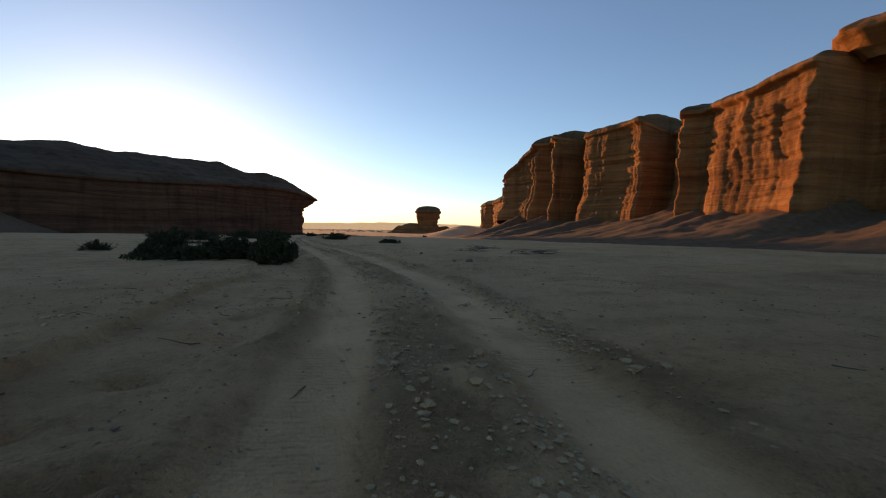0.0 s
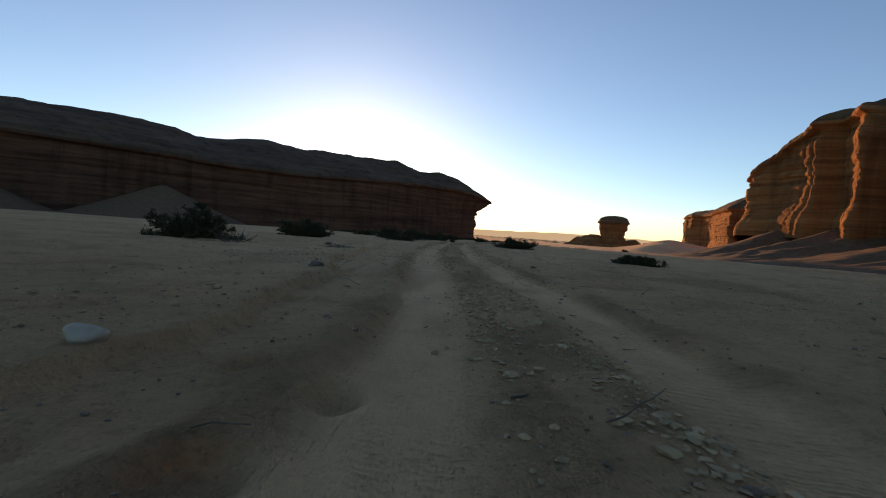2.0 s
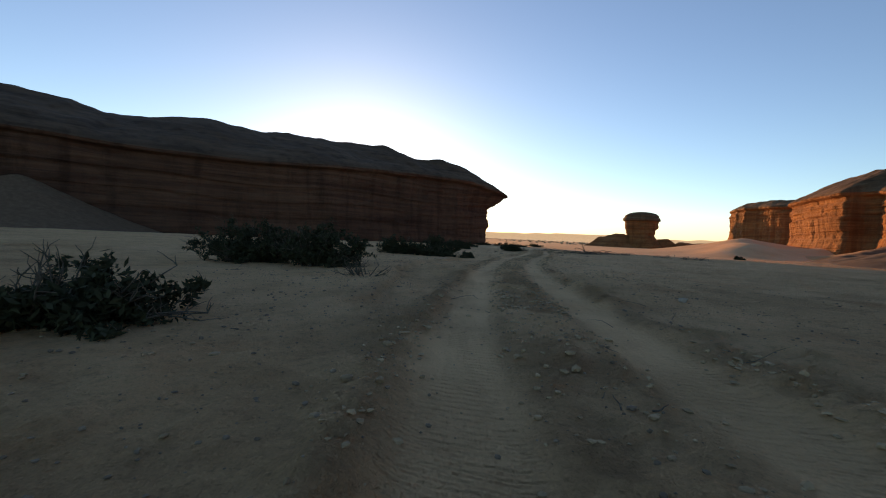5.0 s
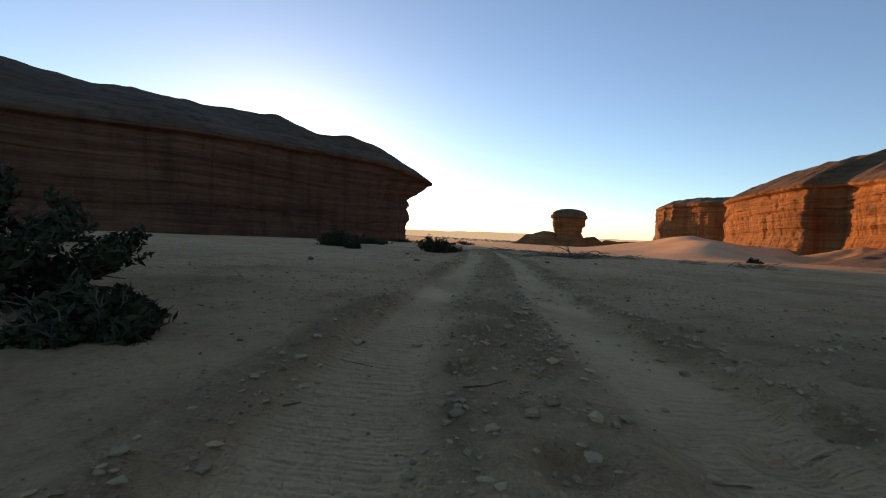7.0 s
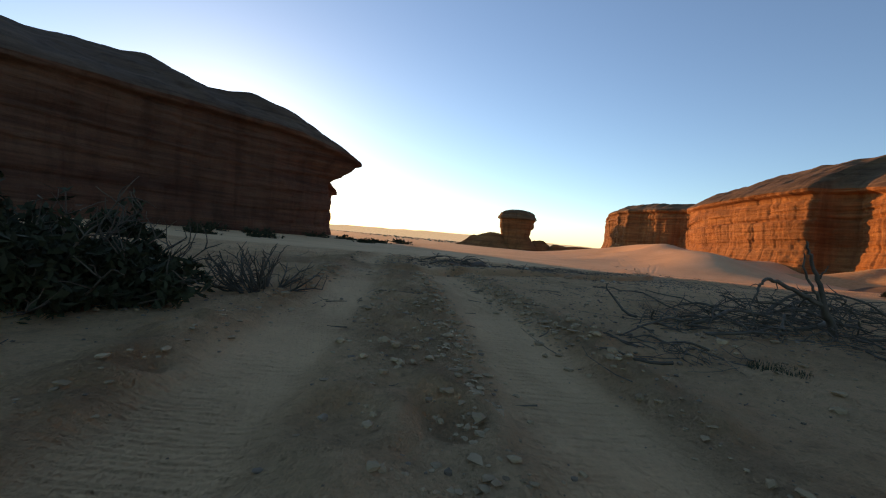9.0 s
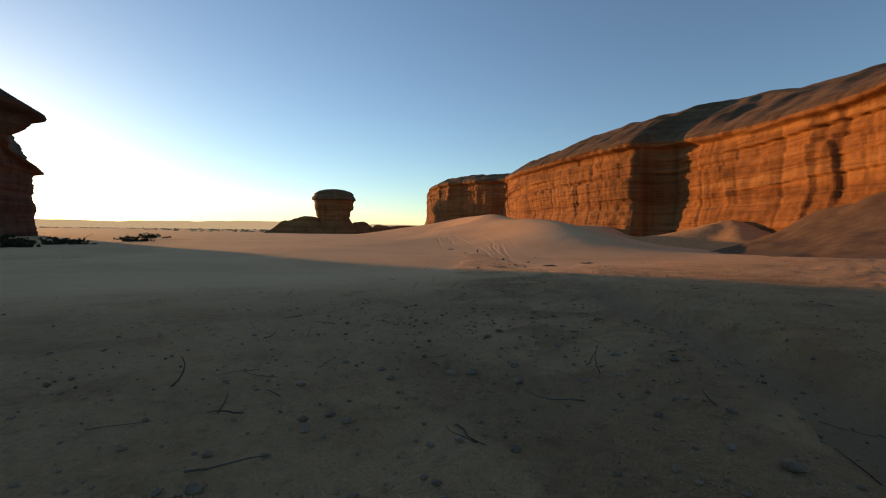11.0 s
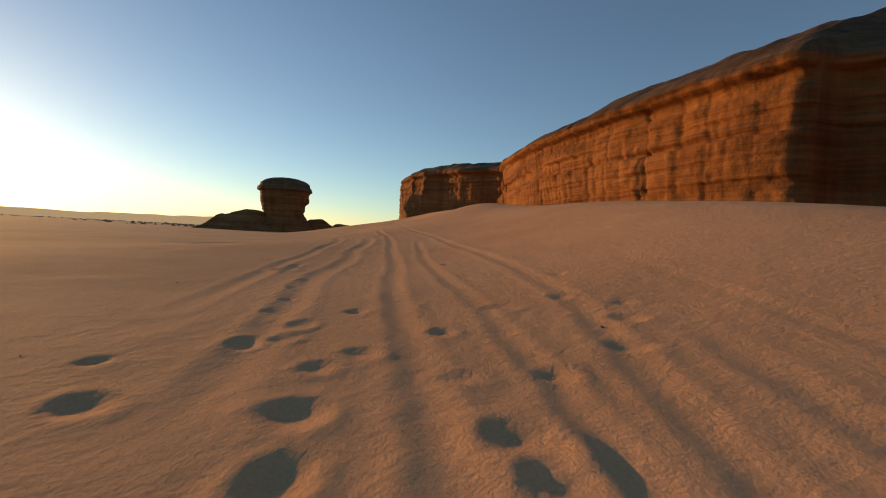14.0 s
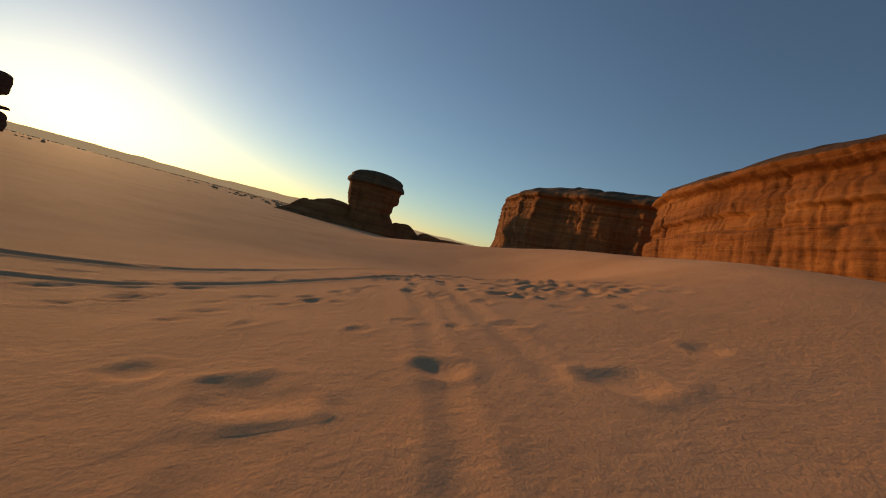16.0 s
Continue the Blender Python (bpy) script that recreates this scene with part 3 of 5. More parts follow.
def cliff(name, label, ctrl, step=0.16, rib=0.5, flute=0.25, seed=0.0, mat=None, cap=None, tall=0.09, thick=14.0, rise=0.6, ledges=1.0, wob=0.28):
    s_, c = resample(ctrl, step)
    root = tagged(new(name), label, "cliff")
    px, py, zb, zr, zt, dep, over, bx, by = (c[:, k][None, :] for k in range(9))
    n = max(24, int((c[:, 3] - c[:, 2]).max() / tall))
    v = np.linspace(-0.12, 1, n)[:, None]
    z = zb + (zr - zb) * v
    S = s_[None, :] + seed * 37.0
    ribs = rib * (1.0 - 2.0 * np.abs(vnoise(S / 4.2, 0.3 + v * 0.35, seed)) ** 0.8) + rib * 0.5 * vnoise(S / 1.7, v * 0.3, seed + 3)
    lean = S + 0.25 * vnoise(S / 3.0, z / 4.0, seed + 1) + 0.08 * vnoise(S * 2, z / 1.2, seed + 6)
    strong = smooth(-0.35, 0.5, vnoise(S / 5.0, z / 6.0, seed + 14))
    flutes = flute * (0.25 + 0.75 * strong) * pilasters(lean, 1.9, seed) + 0.45 * flute * (1 - 0.5 * strong) * pilasters(lean + 0.7, 0.75, seed + 2)
    scars = smooth(0.35, 0.5, vnoise(S / 1.9, z / 3.8, seed + 21)) * smooth(0.1, 0.25, v) * (1 - smooth(0.75, 0.9, v))
    flutes = flutes - 0.5 * flute * scars
    bed = z + 0.35 * vnoise(S / 11.0, 0.0, seed + 2)
    patch = smooth(-0.5, 0.5, vnoise(S / 4.0, bed / 1.6, seed + 9))
    upper = 0.45 + 0.55 * smooth(0.3, 0.75, v)
    ledge = ledges * upper * (0.12 * beds(bed, 1.3, seed) * (0.35 + 0.65 * patch) + 0.08 * beds(bed + 0.1 * vnoise(S / 2.0, bed, 1.0), 3.4, seed + 5) * (1 - 0.6 * patch))
    cut = 1 - np.abs(((bed * 1.3) % 1.0) - 0.96) / 0.05
    ledge = ledge - 0.10 * np.clip(cut, 0, 1) * smooth(-0.1, 0.3, vnoise(S / 3.3, np.floor(bed * 1.3), seed + 31)) * upper
    rough = 0.06 * fbm(S / 0.7, z / 0.5, seed + 8, 4)
    rim = 0.34 * smooth(0.94, 0.97, v) - 0.16 * smooth(0.80, 0.92, v) * (1 - smooth(0.93, 0.97, v))
    foot = 0.6 * (1 - smooth(0.0, 0.3, v)) * np.clip(1 - over, 0, 1)
    neck = -over * (1 - smooth(0.66, 0.98, v)) + 0.1 * over * np.exp(-((v - 0.42) / 0.11) ** 4) * (v < 0.6)
    out = (ribs + flutes) * (0.45 + 0.55 * (1 - smooth(0.85, 1.0, v))) + ledge + rough + rim + foot + neck
    fx, fy = px - bx * out, py - by * out
    me = rock_mesh("rock_face", np.stack([fx, fy, z], -1).reshape(-1, 3), grid_faces(n, len(s_)), mat or ROCK)
    child("rock_face", me, root, "orange sandstone face with beds and flutes")
    # sloping cap, ridge and back
    t = np.r_[np.linspace(0, 1, 36), 1.15, 1.6, 2.2, 3.0][:, None]
    lo = out[-1:, :]
    run = np.where(t <= 1, t * dep, dep + (t - 1) / 2.0 * thick)
    wave = 0.9 * vnoise(S / 5.5, 0.5, seed + 11) + 0.45 * vnoise(S / 2.1, 0.2, seed + 12)
    gully = 0.2 * fbm(S / 1.6, run / 3.0, seed + 13, 3) * smooth(0.0, 0.25, t) * (1 - 0.5 * smooth(0.7, 1.0, t))
    zc = zr + (zt + wob * wave - zr) * np.clip(t, 0, 1) ** rise * 1.0
    zc = np.where(t <= 1, zc, zc - (zt - zb + 1.5) * smooth(1.3, 3.0, t)) + gully * (t <= 2)
    ins = run - lo * (1 - np.clip(t * 3, 0, 1))
    cx, cy = px + bx * ins, py + by * ins
    cx, cy = np.where(t == 0, fx[-1:], cx), np.where(t == 0, fy[-1:], cy)
    zc = np.where(t == 0, z[-1:], zc)
    me = rock_mesh("sloping_cap", np.stack([cx, cy, zc], -1).reshape(-1, 3), grid_faces(len(t), len(s_)), cap or CAP)
    child("sloping_cap", me, root, "crumbling dusty brown rubble slope on top")
    return root


# Tall ribbed cliff beside the first stretch.
cliff("sandstone_cliff", "tall ribbed orange sandstone cliff above a talus skirt", [
    (38, -60, 3.2, 12.4, 13.4, 3, 0, 1, 0),
    (34.0, -22, 3.4, 12.2, 13.2, 3, 0, 1, 0),
    (33.5, -16, 3.4, 12.4, 13.3, 2.5, 0, 1, 0),
    (34.2, -12.5, 3.4, 12.0, 12.8, 2, 0, 1, 0.1),
    (29.4, -12.2, 3.1, 11.5, 12.1, 2, 0, 1, 0),
    (29.9, -9.4, 3.1, 11.2, 11.8, 2, 0, 1, -0.1),
    (30.2, -8.2, 3.1, 10.9, 11.6, 2, 0, 1, -0.1),
    (31.4, -4.6, 3.2, 11.1, 11.7, 2, 0, 1, 0),
    (32.2, -2.9, 3.2, 11.1, 11.7, 2, 0, 1, 0),
    (30.9, -1.9, 3.2, 11.1, 11.7, 2, 0, 1, 0),
    (33.0, -0.6, 3.2, 10.4, 11.0, 2, 0, 1, 0),
    (36.0, 3.4, 3.2, 10.9, 11.5, 2, 0, 1, 0),
    (32.2, 3.9, 3.2, 12.1, 12.9, 2, 0, 1, 0),
    (32.5, 7.0, 3.2, 12.1, 13.0, 2.3, 0, 1, 0),
    (32.2, 11.5, 3.2, 11.9, 13.1, 2.5, 0, 1, 0),
    (36.0, 16.2, 3.3, 12.6, 13.9, 2.5, 0, 1, 0),
    (31.8, 16.6, 3.5, 12.8, 14.0, 2.5, 0, 1, 0),
    (33.8, 20.6, 3.8, 12.9, 14.3, 2.5, 0, 1, 0),
    (32.0, 21.4, 3.9, 12.7, 14.0, 2.5, 0, 1, -0.2),
    (32.2, 24.8, 3.9, 11.2, 12.9, 3, 0, 1, -0.4),
    (31.4, 28.0, 3.7, 9.1, 10.6, 3, 0, 0.8, -0.6),
    (34.0, 31.0, 2.0, 7.9, 9.2, 3, 0, 0.4, -0.9),
    (40.0, 33.5, 1.4, 7.6, 9.2, 3, 0, 0.2, -1.0),
    (52.0, 33.0, 1.4, 7.6, 9.2, 3, 0, 0.0, -1.0)], step=0.13, rib=0.5, flute=0.3, seed=1.0, ledges=2.2, thick=10, rise=0.5, tall=0.075)

# Long bedded cliff behind the dune.
cliff("sandstone_cliff", "long bedded orange sandstone cliff with a shaded bay", [
    (33.5, 29.0, 1.4, 7.6, 9.6, 6, 0, 0.8, -0.5),
    (36.8, 34.6, 1.2, 6.9, 10.2, 7, 0, 0.9, -0.45),
    (38.9, 38.4, 1.2, 6.9, 10.7, 8, 0, 0.95, -0.35),
    (40.4, 41.2, 1.2, 7.0, 10.9, 8, 0, 1, -0.3),
    (41.7, 43.4, 1.0, 7.3, 11.6, 8, 0, 1, -0.25),
    (42.4, 44.3, 0.6, 7.4, 11.5, 7.5, 0, 1, -0.2),
    (42.0, 45.6, 0.4, 7.4, 11.3, 7, 0, 1, -0.2),
    (40.6, 46.3, 0.4, 7.4, 11.0, 6.5, 0, 1, -0.2),
    (41.1, 48.6, 0.6, 7.35, 10.6, 6, 0, 1, -0.25),
    (42.4, 52.0, 0.8, 7.45, 10.5, 5, 0, 1, -0.3),
    (43.8, 56.0, 0.8, 7.45, 10.3, 4.5, 0, 1, -0.35),
    (46.6, 61.3, 0.8, 7.6, 10.1, 4, 0, 1, -0.4),
    (50.4, 67.0, 0.8, 8.0, 10.3, 4, 0, 1, -0.5),
    (54.8, 72.5, 0.8, 8.5, 11.0, 4, 0, 0.9, -0.6),
    (57.0, 75.0, 0.8, 8.4, 10.9, 4, 0, 0.5, -0.9),
    (70.0, 77.0, 0.8, 8.4, 9.9, 4, 0, 0.0, -1.0)], step=0.09, rib=0.16, flute=0.17, seed=2.0, ledges=1.7, thick=14, tall=0.06, rise=0.75, wob=0.06)

# Square block beyond it.
cliff("sandstone_bluff", "square orange sandstone bluff standing beyond the long cliff", [
    (75.0, 120.0, 2.0, 9.4, 10.9, 4, 0, 0.9, -0.5),
    (62.5, 101.5, 2.0, 9.4, 10.9, 3, 0, 0.9, -0.4),
    (59.6, 95.0, 1.4, 9.4, 10.9, 3, 0, 0.9, 0.2),
    (59.0, 91.0, 1.2, 9.4, 10.8, 3, 0, 1, 0),
    (59.6, 88.0, 1.2, 9.4, 10.8, 3, 0, 1, 0),
    (59.2, 84.0, 1.2, 9.3, 10.6, 3, 0, 1, 0),
    (60.4, 80.5, 1.2, 9.2, 10.5, 3, 0, 1, 0),
    (60.8, 77.0, 1.2, 9.1, 10.4, 3, 0, 1, 0.1),
    (63.0, 74.0, 1.2, 9.1, 10.4, 4, 0, 1, 0.2)], step=0.16, rib=0.4, flute=0.3, seed=3.0, thick=10, rise=0.6, tall=0.08)

# Mesa that shades the track; its own shade is darkened into the rock colour.
cliff("sandstone_mesa", "long shade-darkened sandstone mesa with an overhanging prow", [
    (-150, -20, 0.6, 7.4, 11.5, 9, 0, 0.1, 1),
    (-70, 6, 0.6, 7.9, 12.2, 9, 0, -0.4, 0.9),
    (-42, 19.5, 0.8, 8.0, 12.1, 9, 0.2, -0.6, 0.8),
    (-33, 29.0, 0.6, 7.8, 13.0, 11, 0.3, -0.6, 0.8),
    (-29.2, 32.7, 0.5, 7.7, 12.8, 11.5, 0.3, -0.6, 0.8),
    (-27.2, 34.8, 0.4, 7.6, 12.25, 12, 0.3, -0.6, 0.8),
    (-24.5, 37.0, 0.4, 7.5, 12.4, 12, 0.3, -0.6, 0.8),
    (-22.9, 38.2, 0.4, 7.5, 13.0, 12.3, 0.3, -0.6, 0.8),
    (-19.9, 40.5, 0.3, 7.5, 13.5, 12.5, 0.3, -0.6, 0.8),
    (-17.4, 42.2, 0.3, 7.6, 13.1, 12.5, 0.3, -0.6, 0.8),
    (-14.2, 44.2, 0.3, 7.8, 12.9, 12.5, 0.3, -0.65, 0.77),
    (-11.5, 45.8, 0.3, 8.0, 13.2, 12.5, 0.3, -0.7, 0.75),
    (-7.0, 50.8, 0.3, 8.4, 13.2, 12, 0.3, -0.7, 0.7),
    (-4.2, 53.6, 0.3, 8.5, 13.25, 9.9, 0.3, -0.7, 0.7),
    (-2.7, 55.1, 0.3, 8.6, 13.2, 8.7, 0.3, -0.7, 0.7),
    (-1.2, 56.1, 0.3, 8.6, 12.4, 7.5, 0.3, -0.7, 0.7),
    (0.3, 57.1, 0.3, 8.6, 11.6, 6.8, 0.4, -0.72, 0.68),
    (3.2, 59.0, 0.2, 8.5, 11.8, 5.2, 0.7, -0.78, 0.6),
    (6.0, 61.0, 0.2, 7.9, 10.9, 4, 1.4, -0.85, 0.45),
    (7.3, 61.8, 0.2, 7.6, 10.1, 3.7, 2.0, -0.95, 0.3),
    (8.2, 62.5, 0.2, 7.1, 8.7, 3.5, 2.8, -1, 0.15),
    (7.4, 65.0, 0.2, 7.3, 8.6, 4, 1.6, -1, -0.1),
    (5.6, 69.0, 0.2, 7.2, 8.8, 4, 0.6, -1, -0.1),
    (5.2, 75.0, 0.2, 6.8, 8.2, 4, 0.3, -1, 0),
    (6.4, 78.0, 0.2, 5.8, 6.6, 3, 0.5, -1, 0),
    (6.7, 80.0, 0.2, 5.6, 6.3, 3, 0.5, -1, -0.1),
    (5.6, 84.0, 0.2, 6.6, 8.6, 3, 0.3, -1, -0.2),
    # Unseen back part, added tall so that its shadow reaches the talus.
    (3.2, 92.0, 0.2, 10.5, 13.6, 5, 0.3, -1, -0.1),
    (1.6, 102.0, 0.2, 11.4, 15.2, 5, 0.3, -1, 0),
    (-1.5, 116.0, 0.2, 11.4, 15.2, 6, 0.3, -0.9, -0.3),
    (-16.0, 128.0, 0.2, 9.4, 13.0, 5, 0.3, -0.6, -0.8)], step=0.2, rib=0.28, flute=0.14, seed=4.0, mat=ROCK_SHADED, cap=DUSTY, thick=12, rise=0.8, wob=0.06)


# ---- talus ----
def talus(name, label, y0, y1, wall, foot, top, seed, ends=6.0, mat=None, uneven=1.0):
    ys = np.arange(y0, y1, 0.2)
    u = np.linspace(0, 1, 60)[:, None]
    yy = ys[None, :] + 0 * u
    xw, xf = np.interp(ys, *wall)[None, :], np.interp(ys, *foot)[None, :]
    tp = np.interp(ys, *top)[None, :]
    fade = smooth(y0, y0 + ends, yy) * (1 - smooth(y1 - ends, y1, yy))
    lobe = 0.75 + uneven * (0.30 * vnoise(yy / 3.6, seed, 0.4) + 0.16 * vnoise(yy / 1.5, seed, 3.0))
    xx = xf + (xw + 1.6 - xf) * u
    rise = u ** 1.55 if uneven else smooth(-0.15, 1.0, u)
    zz = plan_base(xx, yy) - 0.12 + (tp * lobe * fade) * rise + 0.10 * uneven * fbm(xx / 1.5, yy / 1.1, seed, 4) * smooth(0.05, 0.3, u)
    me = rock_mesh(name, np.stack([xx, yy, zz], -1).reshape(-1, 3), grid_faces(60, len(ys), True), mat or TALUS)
    set_calm(me, yy * ROCK_UNIT)
    return tagged(new(name, me), label, "talus")


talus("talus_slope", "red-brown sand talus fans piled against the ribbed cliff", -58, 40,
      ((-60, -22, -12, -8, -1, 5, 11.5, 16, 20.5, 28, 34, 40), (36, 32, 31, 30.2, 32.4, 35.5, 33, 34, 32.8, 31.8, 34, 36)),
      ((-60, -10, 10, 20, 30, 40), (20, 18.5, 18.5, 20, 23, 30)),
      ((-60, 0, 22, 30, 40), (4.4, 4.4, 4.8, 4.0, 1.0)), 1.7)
talus("talus_slope", "orange sand talus cone at the foot of the bedded cliff", 33.5, 46.5,
      ((33, 36.5, 41, 47), (36, 38.2, 40.6, 41.3)), ((33, 36, 41, 47), (31, 33.2, 35.6, 39)),
      ((33, 37, 40.2, 42, 47), (1.2, 1.6, 2.6, 2.0, 0.2)), 5.2, 4.0, SLUMP)


talus("sand_apron", "smooth pale sand apron banked against the bedded cliff", 43.4, 68,
      ((46, 48.6, 52, 56, 61.3, 66), (40.6, 41.1, 42.4, 43.8, 46.6, 49.5)), ((46, 50, 56, 66), (35.5, 35.5, 37.5, 42)),
      ((46, 48, 51, 56, 66), (1.6, 1.8, 1.6, 0.9, 0.2)), 7.7, 6.5, SAND, 0.0)


# ---- mushroom rock ----
def mushroom_rock():
    cx, cy, turn = 51.6, 123.4, radians(-24)
    zs = np.array([-0.6, 0.3, 2.0, 3.8, 5.5, 6.8, 7.5, 7.75, 8.2, 9.0, 9.6, 10.0, 10.2])
    left = np.array([3.2, 3.2, 3.4, 3.6, 3.8, 4.0, 4.1, 4.5, 4.45, 4.0, 3.2, 1.8, 0.05])
    right = np.array([7.0, 6.0, 4.6, 3.5, 3.6, 4.0, 4.35, 4.75, 4.6, 4.2, 3.5, 2.2, 0.05])
    root = tagged(new("mushroom_rock"), "weathered mushroom-shaped sandstone rock with a wide cap", "rock")
    for part, lo, hi, mat in (("neck", -0.6, 7.72, ROCK), ("cap", 7.6, 10.2, CAP)):
        z = np.linspace(lo, hi, 70 if part == "neck" else 34)[:, None]
        th = np.linspace(0, 2 * math.pi, 121)[None, :]
        k = 0.5 + 0.5 * np.cos(th)
        r = np.interp(z, zs, left) * (1 - k) + np.interp(z, zs, right) * k
        amp = np.clip(r / 3, 0, 1)
        r = r * (1 - 0.12 * np.sin(th) ** 2)
        if part == "neck":
            nose = np.exp(-((z - 6.0) / 0.7) ** 2) * np.exp(-(np.minimum(th, 2 * math.pi - th) / 0.5) ** 2)
            r = r + 0.5 * nose
        r = r + amp * (0.10 * vnoise(z * 2.3, 0.0, 8.0) + 0.16 * fbm(np.cos(th) * 2.2, np.sin(th) * 2.2, z * 0.5, 4))
        x, y = cx + r * np.cos(th + turn), cy + r * np.sin(th + turn)
        child(part, rock_mesh(part, np.stack([x, y, z + 0 * th], -1).reshape(-1, 3), grid_faces(z.shape[0], 121), mat), root)


mushroom_rock()


def mound(name, label, cx, cy, rx, ry, h, seed, turn=0.0, mat=None, rough=0.05):
    g = np.linspace(-1.3, 1.3, 64)
    u, v = np.meshgrid(g, g)
    d = np.sqrt(u * u + v * v) + 0.18 * fbm(u * 2 + seed, v * 2, seed, 3)
    z = h * (1 - smooth(0.05, 1.0, d)) * (1 + rough * fbm(u * 3, v * 3 + seed, seed, 4)) - 0.25
    x = cx + u * rx * math.cos(turn) - v * ry * math.sin(turn)
    y = cy + u * rx * math.sin(turn) + v * ry * math.cos(turn)
    me = rock_mesh(name, np.stack([x, y, z + plan_base(x, y)], -1).reshape(-1, 3), grid_faces(64, 64), mat or ROCK)
    return tagged(new(name, me), label, "rock mound", group="rock mounds")


mound("rock_mound", "low brown rock mound beside the mushroom rock", 46.0, 125.5, 9.5, 5.5, 4.0, 1.3, radians(-24))
mound("rock_mound", "long low brown rock ridge beside the mushroom rock", 57.0, 121.5, 6.8, 3.6, 2.9, 2.6, radians(-20))
mound("rock_mound", "low brown rock hump beyond the mushroom rock", 61.0, 119.5, 5.5, 3.2, 2.3, 4.1, radians(-20))
mound("rock_mound", "flat brown rock spur leading to the bluff", 66.0, 117.0, 13.0, 4.0, 2.2, 6.4, radians(-20))


def sand_cone(label, cx, cy, r, h, seed, mat=None):
    """Cone of slumped sand leaning on a wall."""
    th = np.linspace(0, 2 * math.pi, 97)[None, :]
    u = np.linspace(0, 1, 40)[:, None]
    rr = r * u * (1 + 0.16 * vnoise(np.cos(th) * 1.6 + seed, np.sin(th) * 1.6, seed))
    x, y = cx + rr * np.cos(th), cy + rr * np.sin(th)
    z = plan_base(x, y) - 0.15 + h * (1 - np.sqrt(u * u + 0.004) + 0.063) ** 1.25 + 0.04 * fbm(x, y, seed, 3)
    me = rock_mesh("sand_cone", np.stack([x, y, z], -1).reshape(-1, 3), grid_faces(40, 97), mat or TALUS)
    return tagged(new("sand_cone", me), label, "sand cone", group="sand cones")


sand_cone("smooth orange sand cone slumped against the bedded cliff", 38.4, 39.4, 5.2, 1.7, 1.1, SLUMP)
sand_cone("sand cone coloured for shade, slumped against the dark mesa", -29.8, 31.0, 8.5, 3.9, 3.7, SHADE_SLUMP)
sand_cone("sand cone coloured for shade, slumped against the dark mesa", -42.5, 18.5, 9.5, 4.4, 4.9, SHADE_SLUMP)


def cap_rock(x, y, z, rx, ry, h):
    """Overhanging slab balanced on the cliff top."""
    th = np.linspace(0, 2 * math.pi, 65)[None, :]
    v = np.linspace(0, 1, 28)[:, None]
    prof = np.interp(v, [0, 0.15, 0.35, 0.55, 0.7, 0.9, 1], [0.45, 0.55, 0.8, 1.0, 0.97, 0.7, 0.02])
    rr = prof * (1 + 0.14 * fbm(np.cos(th) * 1.4, np.sin(th) * 1.4, v * 1.5, 3))
    px, py = x + rx * rr * np.cos(th), y + ry * rr * np.sin(th)
    me = rock_mesh("cap_rock", np.stack([px, py, z + h * v + 0.1 * np.cos(th)], -1).reshape(-1, 3), grid_faces(28, 65), ROCK)
    return tagged(new("cap_rock", me), "overhanging orange cap rock on the cliff top", "rock")


cap_rock(33.2, -13.6, 11.5, 2.9, 2.4, 2.3)


def pinnacle():
    root = tagged(new("rock_pinnacle"), "far slender sandstone pinnacle of balanced blocks", "rock")
    for part, z0, z1, r in (("base_block", -1, 7, 5.0), ("ledge", 7.2, 8.4, 5.6), ("stem", 8.2, 11.5, 2.2), ("top_block", 11.2, 19.0, 4.6)):
        z = np.linspace(z0, z1, 24)[:, None]
        th = np.linspace(0, 2 * math.pi, 49)[None, :]
        f = (z - z0) / (z1 - z0)
        rr = r * np.sqrt(np.clip(1 - (2 * f - 1) ** 6, 0.0, 1)) * (1 + 0.12 * fbm(np.cos(th) * 1.5, np.sin(th) * 1.5, z * 0.4 + r, 3))
        x, y = -37 + rr * np.cos(th), 246 + rr * np.sin(th)
        child(part, rock_mesh(part, np.stack([x, y, z + 0 * th], -1).reshape(-1, 3), grid_faces(24, 49), ROCK_SHADED), root)


pinnacle()


# ---- distance ----
def escarpment():
    th = np.radians(np.linspace(-75, 80, 500))[None, :]
    u = np.linspace(0, 1, 26)[:, None]
    dist = 1700 + 250 * vnoise(th * 5.0, 0.7) - 160 * (1 - u) ** 1.0 + 10 * fbm(th * 60, u * 2, 1.0, 3)
    h = 27 + 5 * vnoise(th * 9.0, 2.2) + 2.0 * vnoise(th * 40.0, 4.2)
    z = -1 + h * smooth(0, 0.92, u) ** 0.9 + 0 * th
    x, y = dist * np.sin(th), 20 + dist * np.cos(th)
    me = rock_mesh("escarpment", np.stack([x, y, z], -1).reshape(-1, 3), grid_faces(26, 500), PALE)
    tagged(new("backdrop_escarpment", me), "long flat-topped escarpment on the horizon, paled by painted glowing haze", "escarpment", kind="structure")


escarpment()


def ico(level):
    bm = bmesh.new()
    bmesh.ops.create_icosphere(bm, subdivisions=level, radius=1.0)
    v = np.array([q.co[:] for q in bm.verts])
    f = np.array([[q.index for q in p.verts] for p in bm.faces])
    bm.free()
    return v, f


